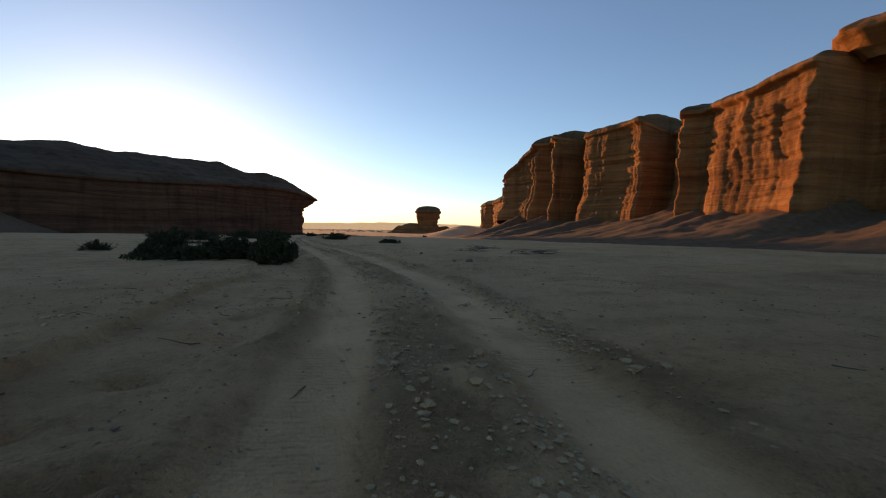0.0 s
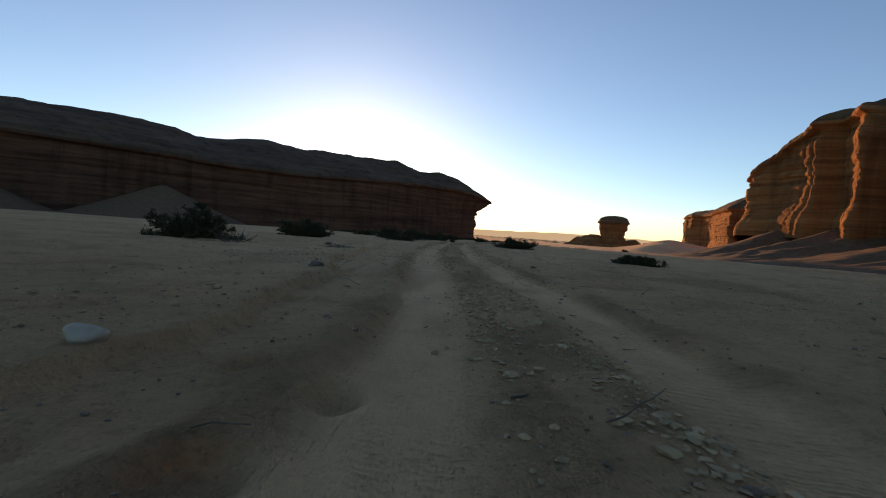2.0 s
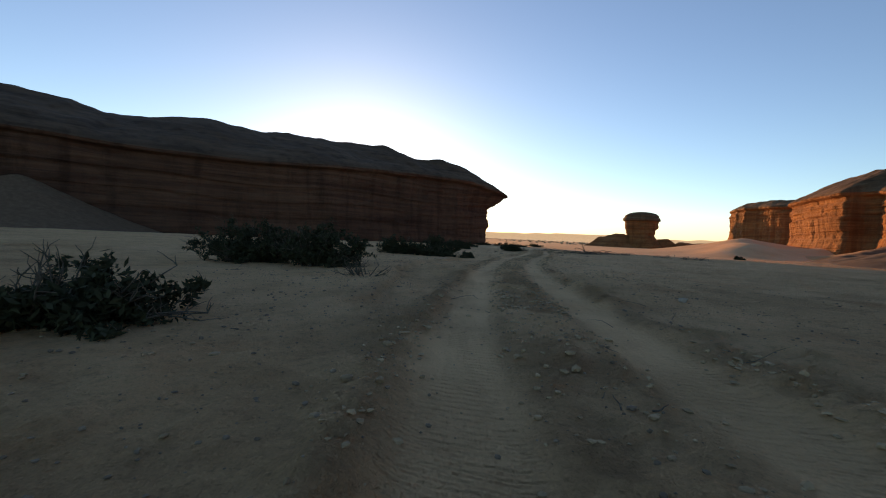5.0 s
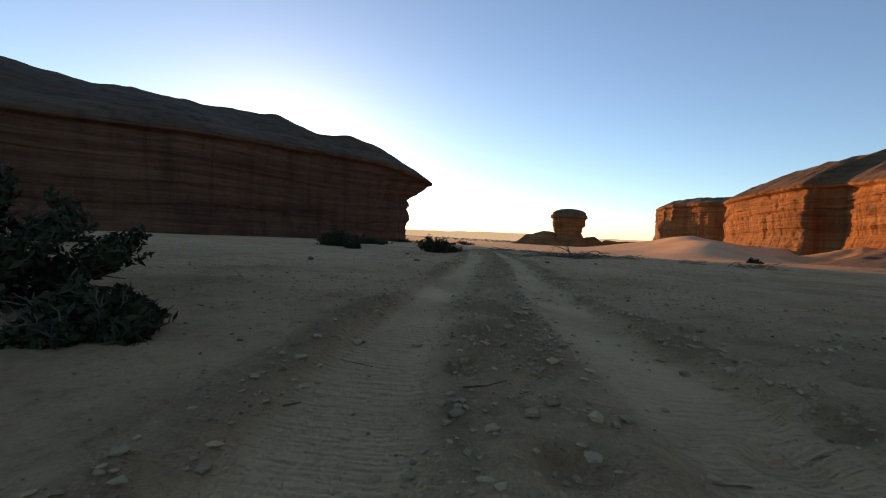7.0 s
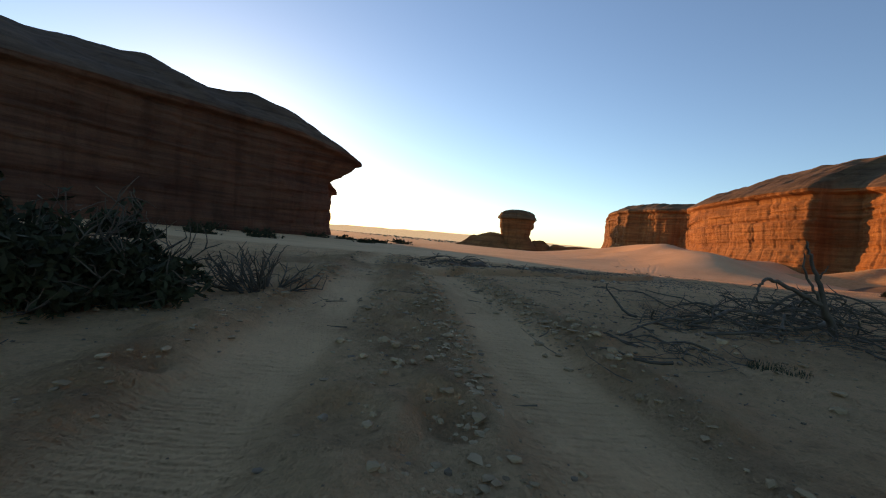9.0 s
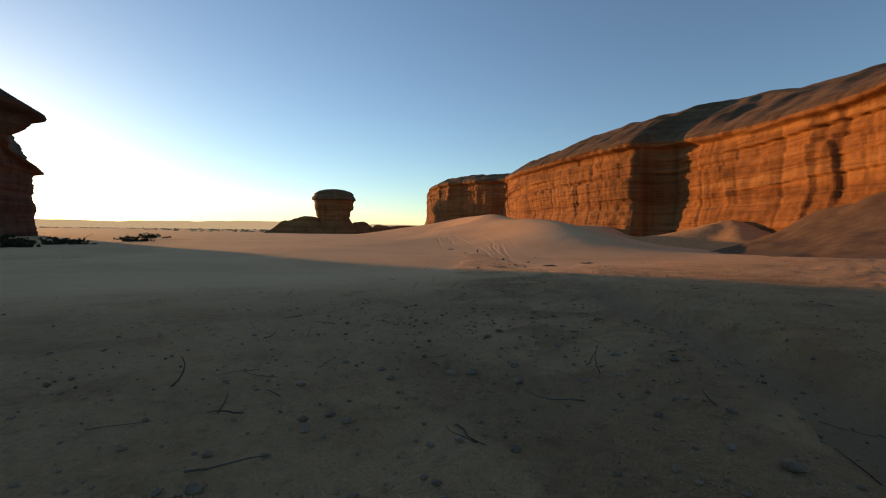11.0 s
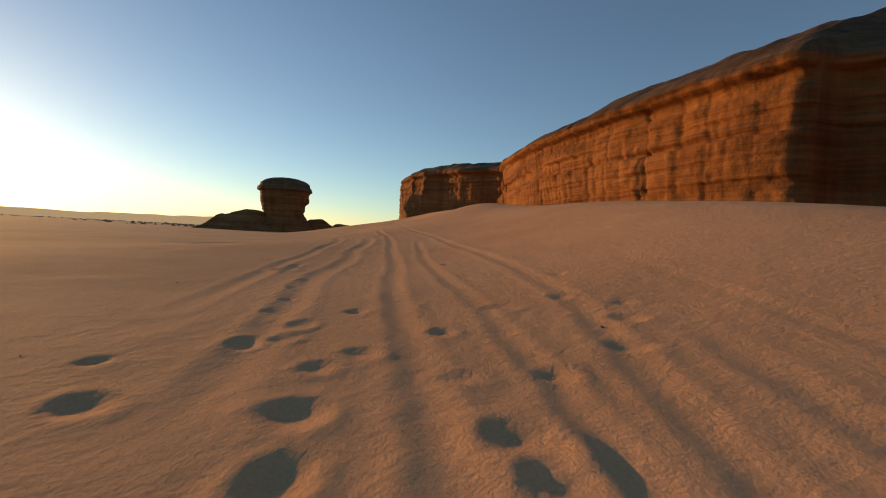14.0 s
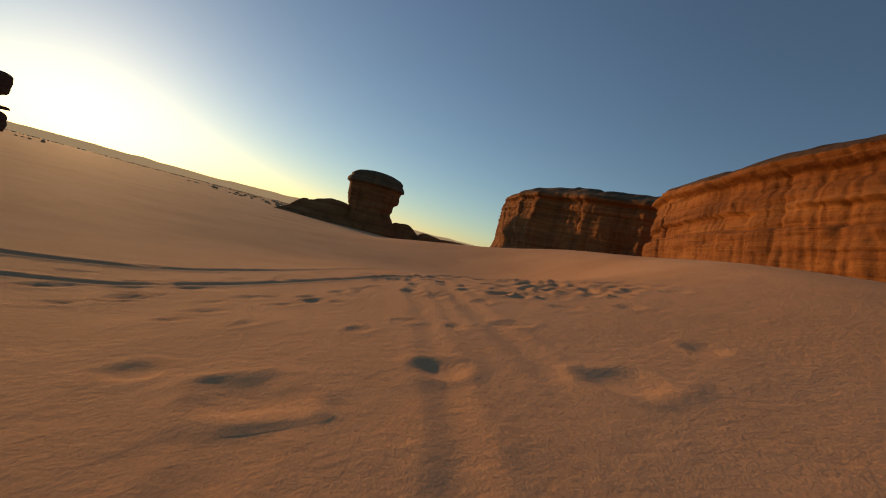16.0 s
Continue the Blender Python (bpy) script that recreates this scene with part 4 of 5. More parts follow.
def scatter_lumps(name, label, category, places, mat, level, seed, flat=0.7, jag=0.3, smooth_shade=False):
    """places: rows of x, y, z, size."""
    rng = np.random.default_rng(seed)
    v0, f0 = ico(level)
    verts, faces = [], []
    for n, (x, y, z, r) in enumerate(places):
        j = v0 * (1 + jag * rng.uniform(-1, 1, (len(v0), 1)))
        a_ = rng.uniform(0, 6.28)
        j = j * np.array([rng.uniform(0.7, 1.3), rng.uniform(0.7, 1.1), flat * rng.uniform(0.6, 1.1)])
        j = np.stack([j[:, 0] * math.cos(a_) - j[:, 1] * math.sin(a_), j[:, 0] * math.sin(a_) + j[:, 1] * math.cos(a_), j[:, 2]], 1)
        verts.append(j * r + (x, y, z))
        faces.append(f0 + n * len(v0))
    me = mesh_of(name, np.concatenate(verts), np.concatenate(faces), mat, smooth_shade)
    return tagged(new(name, me), label, category, kind="stuff")


def far_scrub():
    rng = np.random.default_rng(3)
    rows = []
    while len(rows) < 1500:
        d, th = 200 + 1400 * rng.random() ** 1.3, radians(rng.uniform(-45, 40))
        x, y = d * math.sin(th) + 10, 40 + d * math.cos(th)
        if vnoise(x / 120.0, y / 90.0, 9.0) < -0.05 or (x > 80 and y < 300) or (x < 4 and y < 200):
            continue
        r = rng.uniform(0.4, 0.95) * (1 + d / 1200)
        rows.append((x, y, float(ground_base(np.array(x), np.array(y))) + r * 0.25, r))
    scatter_lumps("far_scrub", "green desert scrub, paled for haze, scattered over the far plain", "scrub", rows, SCRUB, 2, 4, 0.6, 0.35)


far_scrub()


# ---- shrubs ----
GROWTH = 1.4      # plants are drawn smaller and grown to size


def tube(pts, radii, sides=4):
    pts, n = np.asarray(pts, float), len(pts)
    tang = np.gradient(pts, axis=0)
    tang /= np.linalg.norm(tang, axis=1)[:, None] + 1e-9
    ref = np.array([0.31, 0.22, 0.92])
    a_ = np.cross(tang, ref)
    a_ /= np.linalg.norm(a_, axis=1)[:, None] + 1e-9
    b_ = np.cross(tang, a_)
    th = np.linspace(0, 2 * math.pi, sides, endpoint=False)
    ring = pts[:, None] + np.asarray(radii)[:, None, None] * (np.cos(th)[None, :, None] * a_[:, None] + np.sin(th)[None, :, None] * b_[:, None])
    faces = []
    for i in range(n - 1):
        for k in range(sides):
            faces.append((i * sides + k, i * sides + (k + 1) % sides, (i + 1) * sides + (k + 1) % sides, (i + 1) * sides + k))
    return ring.reshape(-1, 3), np.array(faces)


def join(parts):
    verts, faces, base = [], [], 0
    for v, f in parts:
        verts.append(v)
        faces.append(f + base)
        base += len(v)
    return np.concatenate(verts), np.concatenate(faces)


def wander(rng, start, way, length, bend=0.5, n=6, droop=0.0):
    pts, d = [np.array(start, float)], np.array(way, float)
    for k in range(n - 1):
        d = d + rng.normal(0, bend, 3) / n * 2 + np.array([0, 0, droop / n])
        d /= np.linalg.norm(d)
        pts.append(pts[-1] + d * length / (n - 1))
    return np.array(pts)


def shrub(name, label, x, y, rx, ry, h, stems, leaves, seed, leaf=0.034, category="shrub", wood=None):
    rng = np.random.default_rng(seed)
    g = float(ground_z(np.array(x), np.array(y), False))
    rx, ry, h = rx / GROWTH, ry / GROWTH, h / GROWTH
    root = tagged(new(name), label, category, group="desert shrubs")
    root.location = (x, y, g)
    woods, tips = [], []
    for k in range(stems):
        a_, q = rng.uniform(0, 6.283), rng.random() ** 0.6
        start = np.array([rx * 0.35 * math.cos(a_) * q, ry * 0.35 * math.sin(a_) * q, -0.02])
        goal = np.array([rx * math.cos(a_) * q, ry * math.sin(a_) * q, h * (0.12 + 0.78 * math.sqrt(max(0.0, 1 - q * q))) * rng.uniform(0.4, 1.05)])
        way = goal - start
        ln = np.linalg.norm(way)
        p = wander(rng, start, way / ln, ln, 0.45)
        woods.append(tube(p, np.linspace(0.012, 0.004, len(p)), 3))
        for m in range(8):
            i = rng.integers(1, len(p))
            d = rng.normal(0, 1, 3)
            d[2] = abs(d[2]) * 0.8
            d = d / np.linalg.norm(d) + 0.6 * way / ln
            q2 = wander(rng, p[i], d / np.linalg.norm(d), rng.uniform(0.12, 0.32) * (0.7 * h + 0.2), 0.6, 5)
            q2[:, 2] = np.maximum(q2[:, 2], 0.01)
            woods.append(tube(q2, np.linspace(0.005, 0.002, len(q2)), 3))
            tips.append(q2)
            if not leaves and m > 3:
                break
    child("branchwork", mesh_of("branchwork", *join(woods), wood or TWIG, unit=GROWTH), root, "thin tangled grey-brown branches")
    if leaves:
        lv, per = [], max(1, int(2.2 * leaves / len(tips)))
        for q2 in tips:
            for m in range(per):
                f = rng.random() * (len(q2) - 1)
                i = int(f)
                c = q2[i] + (q2[min(i + 1, len(q2) - 1)] - q2[i]) * (f - i) + rng.normal(0, 0.03, 3)
                out = ((c[0] / (rx * 1.05)) ** 2 + (c[1] / (ry * 1.05)) ** 2) ** 0.8 + c[2] / (h * 1.05)
                if out > 1.0 + 0.8 * float(vnoise(c[0] * 1.9, c[1] * 1.9 + seed, c[2] * 1.9)):
                    continue
                d, e_ = rng.normal(0, 1, 3), rng.normal(0, 1, 3)
                d /= np.linalg.norm(d)
                e_ = np.cross(d, e_)
                e_ /= np.linalg.norm(e_) + 1e-9
                s1, s2 = leaf * rng.uniform(0.7, 1.5), leaf * rng.uniform(0.3, 0.55)
                lv.append((c - d * s1, c + e_ * s2, c + d * s1, c - e_ * s2))
        v = np.array(lv).reshape(-1, 3)
        f = np.arange(len(v)).reshape(-1, 4)
        child("foliage", mesh_of("foliage", v, f, LEAF, False, GROWTH), root, "small dark olive leaves")
    return root


GREEN = "dark green leafy desert shrub on the sand"
WIDE = "wide dark green desert shrub on a sandy hummock"
BARE = "sprawling leafy shrub with bare grey lower branches"
TWIGGY = "small bare twiggy bush sprawling on the sand"
for k, (label, x, y, rx, ry, h, stems, leaves) in enumerate([
        (WIDE, 1.95, -41.5, 0.8, 0.75, 1.05, 64, 9500), (GREEN, 2.5, -38.75, 0.34, 0.36, 0.55, 34, 3600), (WIDE, 0.3, -39.9, 1.1, 0.9, 1.05, 66, 10000), (WIDE, -1.4, -39.6, 1.4, 1.0, 1.05, 70, 11000),
        (TWIGGY, -6.6, -29.8, 1.1, 0.9, 0.5, 36, 1500), (BARE, -5.3, -18.4, 1.8, 1.3, 1.3, 70, 10000), (TWIGGY, -3.2, -19.8, 0.9, 0.7, 0.5, 26, 0),
        (WIDE, -5.4, -5.8, 2.3, 1.4, 1.15, 66, 11000), (GREEN, 9.4, 1.3, 2.0, 1.2, 1.1, 70, 11500), (GREEN, 12.4, -14.9, 1.3, 0.9, 0.55, 48, 5500),
        (BARE, -0.3, 11.9, 1.4, 1.1, 1.25, 66, 6500), (BARE, -2.8, 12.9, 1.8, 1.3, 1.45, 70, 8500), (TWIGGY, 1.5, 9.3, 0.7, 0.5, 0.42, 16, 0),
        (GREEN, 2.3, 26.2, 1.5, 1.2, 1.15, 70, 10000), (GREEN, 0.1, 26.8, 1.6, 1.2, 1.25, 64, 9500), (GREEN, 4.1, 25.0, 0.6, 0.5, 0.36, 30, 2600),
        (GREEN, 9.1, 46.3, 1.25, 1.0, 0.98, 64, 9500), (TWIGGY, 10.5, 47.3, 0.7, 0.6, 0.6, 36, 0), (GREEN, 3.6, 48.6, 1.9, 1.3, 0.9, 60, 8500),
        (GREEN, 4.5, 45.9, 0.5, 0.45, 0.4, 26, 1800), (GREEN, 5.2, 58.2, 1.3, 0.9, 0.6, 44, 4500), (GREEN, -0.3, 3.8, 1.7, 1.1, 0.7, 50, 6000)]):
    shrub("shrub", label, x, y, rx, ry, h, stems, leaves, 10 + k)
for k, (x, y, r, h) in enumerate([(5.6, 87, 2.2, 0.85), (1.2, 83, 2.0, 0.8), (-9, 33, 3.0, 1.0), (-5.5, 38, 2.6, 0.95),
                                 (10.0, 115, 2.6, 0.9), (14.8, 116.8, 2.2, 0.8), (-2.0, 101, 3.4, 1.1), (16.4, 104, 1.8, 0.6), (3.2, 106, 3.0, 1.0),
                                 (19, 110, 2.8, 0.8), (25, 120, 2.6, 0.7), (28, 140, 3.2, 0.9), (-18.0, 61, 2.8, 0.95), (39.6, 58.2, 0.9, 0.5)]):
    shrub("low_shrub", "low dark green shrub near the mesa foot" if x < 18 else "low dusty shrub on open sand", x, y, r, r * 0.7, h, 26, 1500, 60 + k, 0.06)


def dry_brush(x, y, r, h, seed, label="dead tangled brushwood lying on the sand", n=None, wood=None):
    rng = np.random.default_rng(seed)
    root = tagged(new("dead_brush"), label, "dead bush", group="dead brushwood")
    root.location = (x, y, float(ground_z(np.array(x), np.array(y), False)))
    r, h = r / GROWTH, h / GROWTH
    lean = rng.uniform(0, 6.28)
    for k in range(n or int(26 + 30 * r)):
        a_, q = rng.uniform(0, 6.28), r * rng.random() ** 0.7
        b_ = lean + rng.normal(0, 0.9)
        z0 = rng.uniform(0, h * 0.5)
        p = wander(rng, (q * math.cos(a_), 0.7 * q * math.sin(a_), z0), (math.cos(b_), math.sin(b_), rng.uniform(-0.1, 0.45)), rng.uniform(0.35, 1.0) * r, 0.8, 8, -0.5)
        p[:, 2] = np.clip(p[:, 2], 0.006, h)
        thick = (0.004 if r < 0.15 else 0.0075 if r < 0.85 else 0.014) * rng.random() ** 2 + 0.0018
        woods = [tube(p, np.linspace(thick, thick * 0.4, 8), 4)]
        for m in range(2):
            i = rng.integers(2, 7)
            d = rng.normal(0, 1, 3) * (1, 1, 0.5)
            t2 = wander(rng, p[i], d / np.linalg.norm(d), rng.uniform(0.1, 0.35) * r, 0.7, 5)
            t2[:, 2] = np.clip(t2[:, 2], 0.004, h * 1.2)
            t2v, t2f = tube(t2, np.linspace(thick * 0.5, 0.0012, 5), 4)
            woods.append((t2v, t2f))
        child("branch", mesh_of("branch", *join(woods), wood or TWIG, unit=GROWTH), root)
    return root


TWIGS = [(50.76, 91.37), (56.36, 101.21), (55.32, 99.29), (55.26, 97.98), (53.24, 97.60), (55.91, 99.15), (56.20, 103.83), (55.81, 102.70), (55.47, 101.68), (57.73, 102.69)]
for k, (x, y, r, h) in enumerate([(15.7, 46.2, 1.3, 0.3), (17.6, 46.4, 1.3, 0.34), (18.8, 47.6, 1.2, 0.4), (16.6, 45.6, 1.1, 0.2), (14.8, 46.0, 0.8, 0.16), (20.6, 47.4, 1.2, 0.3),
                                 (14.9, 55.9, 0.85, 0.3), (14.6, 57.2, 0.8, 0.2), (16.0, 56.4, 0.6, 0.16), (19.2, 57.5, 0.55, 0.12), (18.7, 56.4, 0.5, 0.1),
                                 (16.9, 58.4, 0.5, 0.16), (20.6, 58.6, 0.7, 0.12), (0.4, -19.4, 0.5, 0.16), (26.5, 44.2, 1.4, 0.3), (24.6, 45.8, 1.0, 0.24), (14.5, -37.0, 1.3, 0.24),
                                 (12.5, -33.5, 1.1, 0.2), (15.6, -30, 1.2, 0.2), (37.2, 71.0, 0.32, 0.08), (40.3, 71.4, 0.35, 0.06), (13.9, 45.0, 0.6, 0.1)]):
    dry_brush(x, y, r, h, 60 + k)
dry_brush(34.75, 71.45, 0.34, 0.16, 91, "small bleached dry bush lying on lit sand", 24, DRY)
for k, (x, y) in enumerate(TWIGS):
    dry_brush(x, y, 0.15, 0.07, 120 + k, "few dry twigs half buried in the lit sand", 4, TWIG)


def snag():
    rng = np.random.default_rng(8)
    x, y = 16.8, 45.9
    root = tagged(new("dead_tree_snag"), "bare dead tree snag leaning out of the sand", "dead tree")
    root.location = (x, y, float(ground_z(np.array(x), np.array(y), False)))

    def limb(name, pts, r0, r1, sides=6):
        p = np.array([(a_, 0.04 * math.sin(7 * a_), b_) for a_, b_ in pts])
        t = np.linspace(0, len(p) - 1, 4 * len(p))
        p = np.stack([np.interp(t, np.arange(len(p)), p[:, k]) for k in range(3)], 1) + rng.normal(0, 0.006, (len(t), 3))
        child(name, mesh_of(name, *tube(p, np.linspace(r0, r1, len(t)), sides), TWIG, unit=1.2), root)
    limb("trunk", [(0.02, -0.12), (0, 0), (-0.1, 0.14), (-0.24, 0.32)], 0.048, 0.032, 8)
    limb("limb", [(-0.23, 0.3), (-0.32, 0.55), (-0.42, 0.76), (-0.475, 0.9)], 0.028, 0.008)
    limb("limb", [(-0.26, 0.33), (-0.36, 0.46), (-0.46, 0.63), (-0.48, 0.8)], 0.017, 0.006)
    limb("limb", [(-0.32, 0.56), (-0.27, 0.62), (-0.21, 0.69)], 0.010, 0.004)
    limb("limb", [(-0.24, 0.31), (-0.475, 0.41), (-0.69, 0.49), (-0.87, 0.52), (-0.98, 0.48), (-1.02, 0.4), (-1.08, 0.3)], 0.022, 0.008)
    for a_, b_, c_, d_ in ((-1.02, 0.4, -1.2, 0.22), (-1.04, 0.36, -0.95, 0.2), (-0.98, 0.47, -1.14, 0.45), (-0.72, 0.5, -0.78, 0.38), (-0.2, 0.27, -0.12, 0.42)):
        limb("twig", [(a_, b_), ((a_ + c_) / 2 + 0.03, (b_ + d_) / 2), (c_, d_)], 0.007, 0.003, 4)


snag()


def drift_branch(x, y, turn, length, thick, seed, arch=0.0):
    """Gnarled branch lying on the sand with a few side shoots."""
    rng = np.random.default_rng(seed)
    length, thick, arch = length / GROWTH, thick / GROWTH, arch / GROWTH
    t = np.linspace(0, 1, 14)
    p = np.stack([(t - 0.5) * length, 0.12 * length * np.sin(t * 5 + seed), arch * np.sin(math.pi * t) + thick * 0.7], 1)
    p[:, :2] += np.cumsum(rng.normal(0, 0.012 * length, (14, 2)), 0)
    parts = [tube(p, thick * (1 - 0.65 * t) * rng.uniform(0.8, 1.2, 14), 6)]
    for k in range(4):
        i = rng.integers(2, 12)
        d = np.array([rng.normal(), rng.normal(), rng.uniform(0.0, 0.6)])
        q = wander(rng, p[i], d / np.linalg.norm(d), length * rng.uniform(0.15, 0.4), 0.6, 6, -0.4)
        q[:, 2] = np.maximum(q[:, 2], 0.005)
        parts.append(tube(q, np.linspace(thick * 0.45, thick * 0.15, 6), 4))
    v, f = join(parts)
    c, s_ = math.cos(turn), math.sin(turn)
    v = np.stack([v[:, 0] * c - v[:, 1] * s_, v[:, 0] * s_ + v[:, 1] * c, v[:, 2]], 1)
    ob = new("dead_branch", mesh_of("dead_branch", v, f, TWIG, unit=GROWTH))
    ob.location = (x, y, float(ground_z(np.array(x), np.array(y))))
    return tagged(ob, "gnarled dark dead branch lying on the sand", "branch", group="dead branches")


for k, (x, y, turn, ln, th, arch) in enumerate([
        (16.9, 58.7, -0.4, 0.95, 0.03, 0.16), (17.3, 58.9, 0.9, 0.6, 0.02, 0.06), (19.2, 57.4, 0.0, 0.8, 0.016, 0.02), (18.6, 56.5, 0.3, 0.7, 0.016, 0.05),
        (15.0, 56.2, 0.2, 1.2, 0.026, 0.14), (15.3, 55.8, -0.5, 1.1, 0.024, 0.16), (14.6, 55.5, 0.6, 1.1, 0.03, 0.08), (15.4, 55.4, 0.1, 1.0, 0.02, 0.1),
        (16.5, 54.9, -0.7, 1.1, 0.018, 0.03), (16.9, 54.5, 0.3, 0.6, 0.034, 0.04), (16.5, 53.9, -1.2, 1.0, 0.024, 0.02), (17.9, 55.6, 0.4, 0.5, 0.013, 0.01),
        (17.2, 46.4, 0.3, 1.6, 0.032, 0.14), (15.9, 46.3, -0.2, 1.5, 0.028, 0.16), (18.2, 47.0, 0.1, 1.8, 0.032, 0.2), (19.0, 47.4, -0.5, 1.7, 0.03, 0.42), (19.6, 47.9, 0.5, 1.5, 0.028, 0.36),
        (17.6, 45.8, 0.2, 1.4, 0.022, 0.07), (15.4, 45.7, 0.0, 1.3, 0.022, 0.07), (18.4, 45.8, -0.1, 1.4, 0.024, 0.08)]):
    drift_branch(x, y, turn, ln, th, 400 + k, arch)


def plastic_scrap(x, y):
    rng = np.random.default_rng(6)
    g_ = np.linspace(-1, 1, 12)
    u, v = np.meshgrid(g_, g_)
    z = 0.012 + 0.016 * fbm(u * 1.8, v * 1.8, 3.0, 3)
    pts = np.stack([0.07 * u + 0.02 * vnoise(u * 2, v * 2, 1.0), 0.014 * v * (1 + 0.5 * u), np.maximum(z, 0.003)], -1)
    mat, nt, bsdf = material("faded_blue_plastic", 0.45, 0.4)
    c = ramp(nt, noise_tex(nt, 30.0, 3), [(0.35, (0.025, 0.04, 0.075)), (0.65, (0.05, 0.08, 0.13))])
    nt.links.new(c, bsdf.inputs["Base Color"])
    ob = new("plastic_scrap", mesh_of("plastic_scrap", pts.reshape(-1, 3), grid_faces(12, 12), mat))
    ob.location = (x, y, float(ground_z(np.array(x), np.array(y))) + 0.004)
    tagged(ob, "crumpled scrap of faded blue plastic on sand", "plastic scrap")


plastic_scrap(17.0, 53.35)


def grass_tuft(x, y, r, h, n, seed, label, mat):
    rng = np.random.default_rng(seed)
    root = tagged(new("grass_tuft"), label, "grass")
    root.location = (x, y, float(ground_z(np.array(x), np.array(y), False)))
    blades = []
    for k in range(n):
        a_, q = rng.uniform(0, 6.28), r * rng.random() ** 0.5
        p = wander(rng, (q * math.cos(a_), q * math.sin(a_), -0.01), (rng.normal(0, 0.12), rng.normal(0, 0.12), 1), h * rng.uniform(0.5, 1.05), 0.12, 4)
        blades.append(tube(p, np.linspace(0.0035, 0.001, 4), 3))
    tagged(child("grass_clump", mesh_of("grass_clump", *join(blades), mat), root), kind="stuff")


grass_tuft(43.2, 82.4, 0.04, 0.2, 110, 5, "upright tuft of dry grass casting a long shadow", TWIG)
for k, (x, y, r) in enumerate([(43.9, 86.4, 0.26), (44.3, 86.7, 0.16), (41.6, 81.8, 0.16), (14.3, 44.6, 0.2)]):
    grass_tuft(x, y, r, 0.05, 220, 40 + k, "low matted patch of olive grass on sand", LEAF)


# ---- stones and litter ----
def pebbles():
    rng = np.random.default_rng(12)
    n = 120000
    y = rng.uniform(-58, 124, n)
    w = rng.normal(0, 4.2, n)
    keep = np.where(y < 70, 0.9, np.where(y < 84, 0.1, np.where(y < 100, 0.02, 0.004)))
    x = along(SPINE, y) + w
    lane = wheel(x, y)[1]
    patch = vnoise(x * 0.55, y * 0.35, 3.0)
    keep = keep * (1 - 0.88 * lane) * (0.15 + 0.9 * np.clip(patch + 0.35, 0, 9)) * (1 + rough_patch(x, y) * 4)
    on = rng.random(n) < keep
    x, y = x[on][:30000], y[on][:30000]
    r = np.minimum(0.03, 0.0068 * np.exp(rng.normal(0, 0.6, len(x))))
    rows = np.stack([x, y, ground_z(x, y) + r * 0.25, r], 1)
    scatter_lumps("pebbles", "scattered brown and grey pebbles and clods on the track", "pebbles", rows, STONE, 1, 6, 0.65, 0.25)


pebbles()


def lane_litter(name, label, category, count, lanes, spread, size, biggest, seed, flat, jag):
    """Broken crust thrown up in bands along the road."""
    rng = np.random.default_rng(seed)
    n = count * 5
    y = rng.uniform(-58, 60, n)
    lane = rng.choice(lanes, n)
    w = lane + rng.normal(0, 1, n) * np.where(np.abs(lane) < 1.8, spread, 0.7)
    x = along(ROAD, y) + w
    on = vnoise(lane * 3.0, y * 0.3, seed * 0.7) > 0.05 + 0.15 * rng.normal(0, 1, n)
    x, y = x[on][:count], y[on][:count]
    r = np.minimum(biggest, size * np.exp(rng.normal(0, 0.55, len(x))))
    rows = np.stack([x, y, ground_z(x, y) + r * 0.25, r], 1)
    scatter_lumps(name, label, category, rows, CLOD, 1, seed, flat, jag)


lane_litter("sand_clods", "broken crust clods thrown up along the wheel ruts", "clods", 12000, [-1.42, -0.3, 0.05, 0.32, 1.42, 1.42, 3.2, -3.4], 0.18, 0.015, 0.045, 9, 0.6, 0.3)
lane_litter("crust_slabs", "broken angular slabs of dried sand crust along the rut", "crust slabs", 11000, [0.36, 0.36, 0.3, -0.3, -1.3, 1.35], 0.1, 0.014, 0.045, 19, 0.42, 0.4)


def rubble():
    rng = np.random.default_rng(52)
    rows = []
    for cx, cy, spread, count, size in ((15.2, 55.4, 0.69, 374, 0.03), (16.9, 54.1, 0.32, 264, 0.027), (18.2, 53.3, 0.57, 176, 0.022), (22.0, 57.6, 1.84, 924, 0.02),
                                        (18.8, 57.2, 2.07, 924, 0.02), (21.5, 54.0, 1.49, 528, 0.02), (14.2, 54.0, 0.92, 198, 0.028), (25.5, 61.0, 1.84, 572, 0.018), (20.2, 55.9, 0.8, 352, 0.02)):
        for n in range(count):
            rows.append((rng.normal(cx, spread), rng.normal(cy, spread), 0.0, min(0.055, 0.72 * size * math.exp(rng.normal(0, 0.5)))))
    rows = np.array(rows)
    rows[:, 2] = ground_z(rows[:, 0], rows[:, 1]) + rows[:, 3] * 0.25
    scatter_lumps("stone_rubble", "dark and rusty rubble washed together with dead twigs", "rubble", rows, STONE, 2, 23, 0.6, 0.22)


rubble()


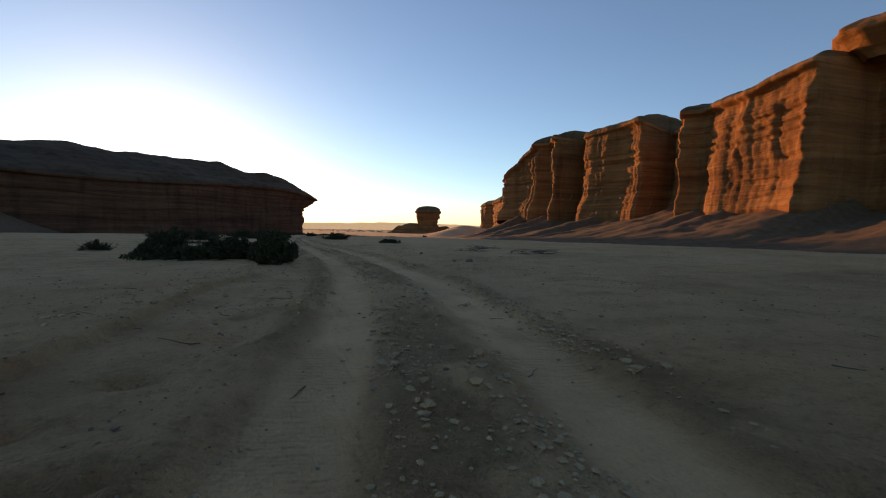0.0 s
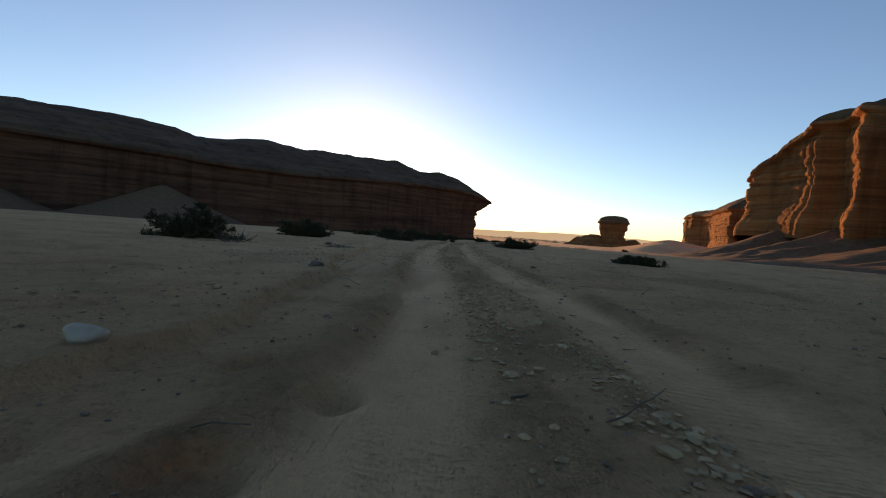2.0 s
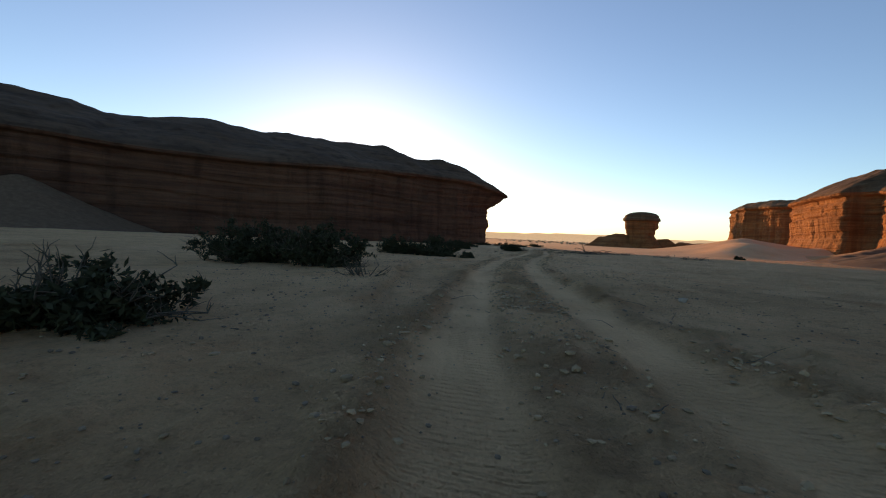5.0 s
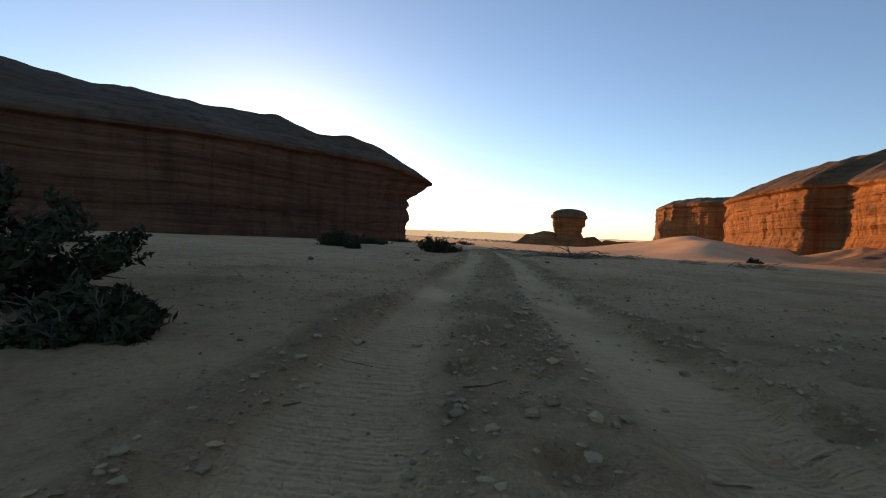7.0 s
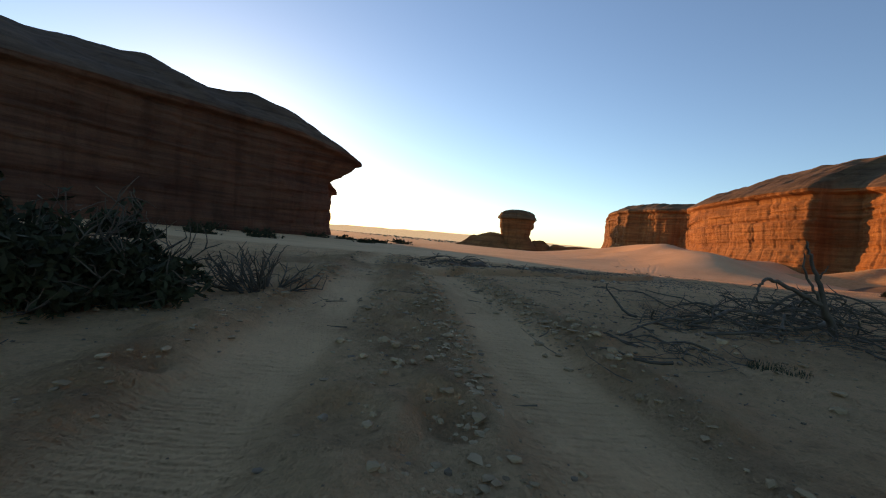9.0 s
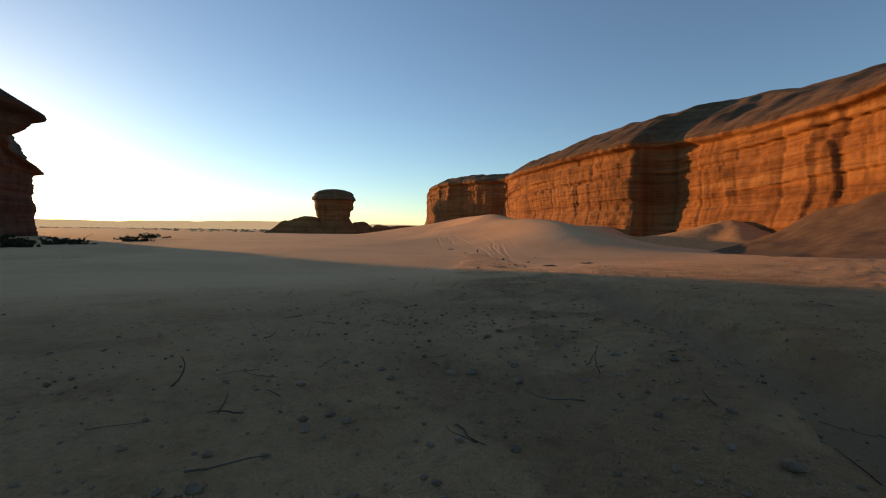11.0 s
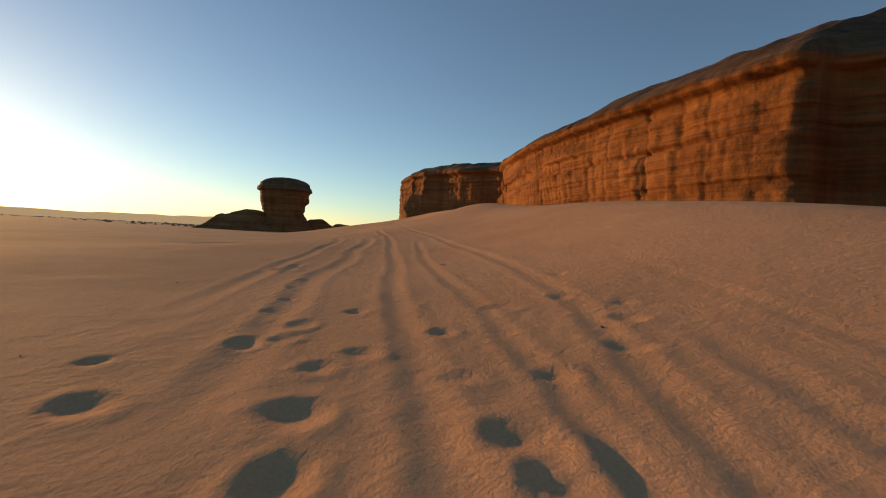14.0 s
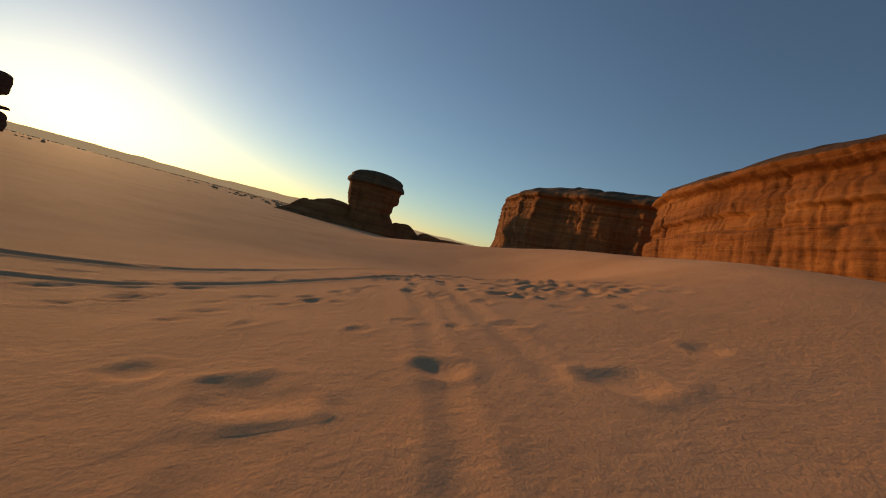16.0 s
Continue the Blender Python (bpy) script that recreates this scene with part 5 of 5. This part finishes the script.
def litter():
    rng = np.random.default_rng(17)
    n = 1100
    y = np.where(np.arange(n) % 2, rng.normal(54, 6, n), rng.uniform(-57, 76, n))
    x = along(SPINE, y) + rng.normal(0.4, 4.0, n)
    z = ground_z(x, y) + 0.008
    parts = []
    for px, py, pz in zip(x, y, z):
        a_ = rng.uniform(0, 6.28)
        p = wander(rng, (px, py, pz), (math.cos(a_), math.sin(a_), rng.uniform(-0.02, 0.12)), rng.uniform(0.06, 0.4), 0.5, 5)
        p[:, 2] = np.maximum(p[:, 2], pz)
        parts.append(tube(p, np.linspace(0.005, 0.002, 5) * rng.uniform(0.6, 1.6), 3))
    tagged(new("twig_litter", mesh_of("twig_litter", *join(parts), TWIG)), "thin dark twigs strewn over the sand", "twigs", kind="stuff")


litter()

SLATE = plain("dark_grey_stone", [(0.3, (0.066, 0.047, 0.036)), (0.7, (0.14, 0.105, 0.08))], 5.0)
PALE_STONE = plain("pale_white_stone", [(0.3, (0.30, 0.24, 0.18)), (0.7, (0.44, 0.36, 0.28))], 5.0)
RED_STONE = plain("rusty_red_stone", [(0.3, (0.20, 0.09, 0.055)), (0.7, (0.32, 0.17, 0.10))], 5.0)


def stone(x, y, r, mat, label, seed, flat=0.6):
    rng = np.random.default_rng(seed)
    v, f = ico(3)
    cutn = rng.normal(0, 1, (9, 3))
    cutn /= np.linalg.norm(cutn, axis=1)[:, None]
    k = np.minimum(1.0, (0.72 / np.maximum(v @ cutn.T, 0.05)).min(1)) * (1 + 0.10 * fbm(v[:, 0] * 2.3 + seed, v[:, 1] * 2.3, v[:, 2] * 2.3, 3))
    v = v * k[:, None] * np.array([1.2, 0.85, flat]) * r
    a_ = rng.uniform(0, 6.28)
    v = np.stack([v[:, 0] * math.cos(a_) - v[:, 1] * math.sin(a_), v[:, 0] * math.sin(a_) + v[:, 1] * math.cos(a_), v[:, 2]], 1)
    ob = new("stone", mesh_of("stone", v, f, mat))
    ob.location = (x, y, float(ground_z(np.array(x), np.array(y))) + r * flat * 0.45)
    return tagged(ob, label, "stone", group="loose stones")


ROCK_LABEL = "dark rock lying on open sand"
CLOD_LABEL = "dark clod casting a long shadow on lit sand"
for k, (x, y, r, m_, lab) in enumerate([
        (15.65, 54.75, 0.22, SLATE, "large dark grey stone half buried in sand"), (15.95, 55.05, 0.14, RED_STONE, "rusty orange stone resting on sand"),
        (16.15, 55.15, 0.07, PALE_STONE, "pale stone lying among dead twigs"), (15.0, 55.5, 0.13, SLATE, "dark stone lying among dead twigs"),
        (14.95, 54.55, 0.09, RED_STONE, "rusty red stone resting on sand"), (14.75, 54.4, 0.07, RED_STONE, "rusty red stone resting on sand"),
        (16.85, 54.0, 0.08, PALE_STONE, "pale stone in a heap of clods"), (17.05, 54.1, 0.10, RED_STONE, "brown clod in a heap of stones"),
        (16.7, 53.95, 0.07, RED_STONE, "brown clod in a heap of stones"), (17.2, 53.95, 0.075, SLATE, "dark clod in a heap of stones"),
        (18.0, 53.15, 0.075, PALE_STONE, "flat white stone on the sand"), (18.27, 53.25, 0.08, PALE_STONE, "flat white stone on the sand"),
        (18.35, 53.05, 0.08, SLATE, "dark flat stone on the sand"), (19.15, 53.1, 0.055, PALE_STONE, "small white stone on the sand"),
        (18.45, 53.4, 0.1, SLATE, "dark flat stone on the sand"), (18.5, 52.7, 0.06, PALE_STONE, "small white stone on the sand"), (19.2, 53.6, 0.08, SLATE, "dark flat stone on the sand"),
        (19.4, 55.1, 0.08, SLATE, ROCK_LABEL), (34.0, 71.95, 0.06, SLATE, CLOD_LABEL), (38.65, 73.5, 0.08, RED_STONE, CLOD_LABEL), (39.3, 75.9, 0.08, SLATE, CLOD_LABEL),
        (36.1, 71.8, 0.06, RED_STONE, "rusty stone casting a shadow on lit sand"), (36.1, 71.35, 0.05, SLATE, CLOD_LABEL), (35.3, 71.95, 0.05, RED_STONE, "rusty stone casting a shadow on lit sand"),
        (36.6, 72.4, 0.06, SLATE, CLOD_LABEL), (36.55, 72.7, 0.045, SLATE, CLOD_LABEL), (36.3, 73.4, 0.05, SLATE, CLOD_LABEL), (39.4, 75.95, 0.06, SLATE, CLOD_LABEL),
        (12.8, 39.4, 0.12, SLATE, ROCK_LABEL), (7.2, 36.8, 0.11, SLATE, ROCK_LABEL), (7.15, 36.3, 0.07, SLATE, ROCK_LABEL), (7.15, 41.8, 0.08, SLATE, ROCK_LABEL),
        (10.0, 37.1, 0.05, SLATE, ROCK_LABEL), (15.1, 39.8, 0.08, RED_STONE, "rusty rock lying on open sand"), (8.75, -42.2, 0.13, SLATE, ROCK_LABEL), (8.3, -41.8, 0.09, RED_STONE, "rusty rock lying on open sand"),
        (6.45, -43.6, 0.07, PALE_STONE, "pale grey stone lying beside the track"), (8.7, -36.4, 0.09, SLATE, ROCK_LABEL), (2.35, -32.4, 0.11, PALE_STONE, "pale grey stone lying beside the track"),
        (1.95, -27.3, 0.12, SLATE, ROCK_LABEL), (6.4, -22.6, 0.09, SLATE, ROCK_LABEL), (-0.7, -17.1, 0.12, SLATE, ROCK_LABEL), (7.5, 7.8, 0.09, PALE_STONE, "pale grey stone lying beside the track"),
        (4.0, 34.9, 0.1, SLATE, ROCK_LABEL), (17.0, 52.0, 0.1, RED_STONE, "rusty rock lying on open sand")]):
    stone(x, y, r, m_, lab, 200 + k)
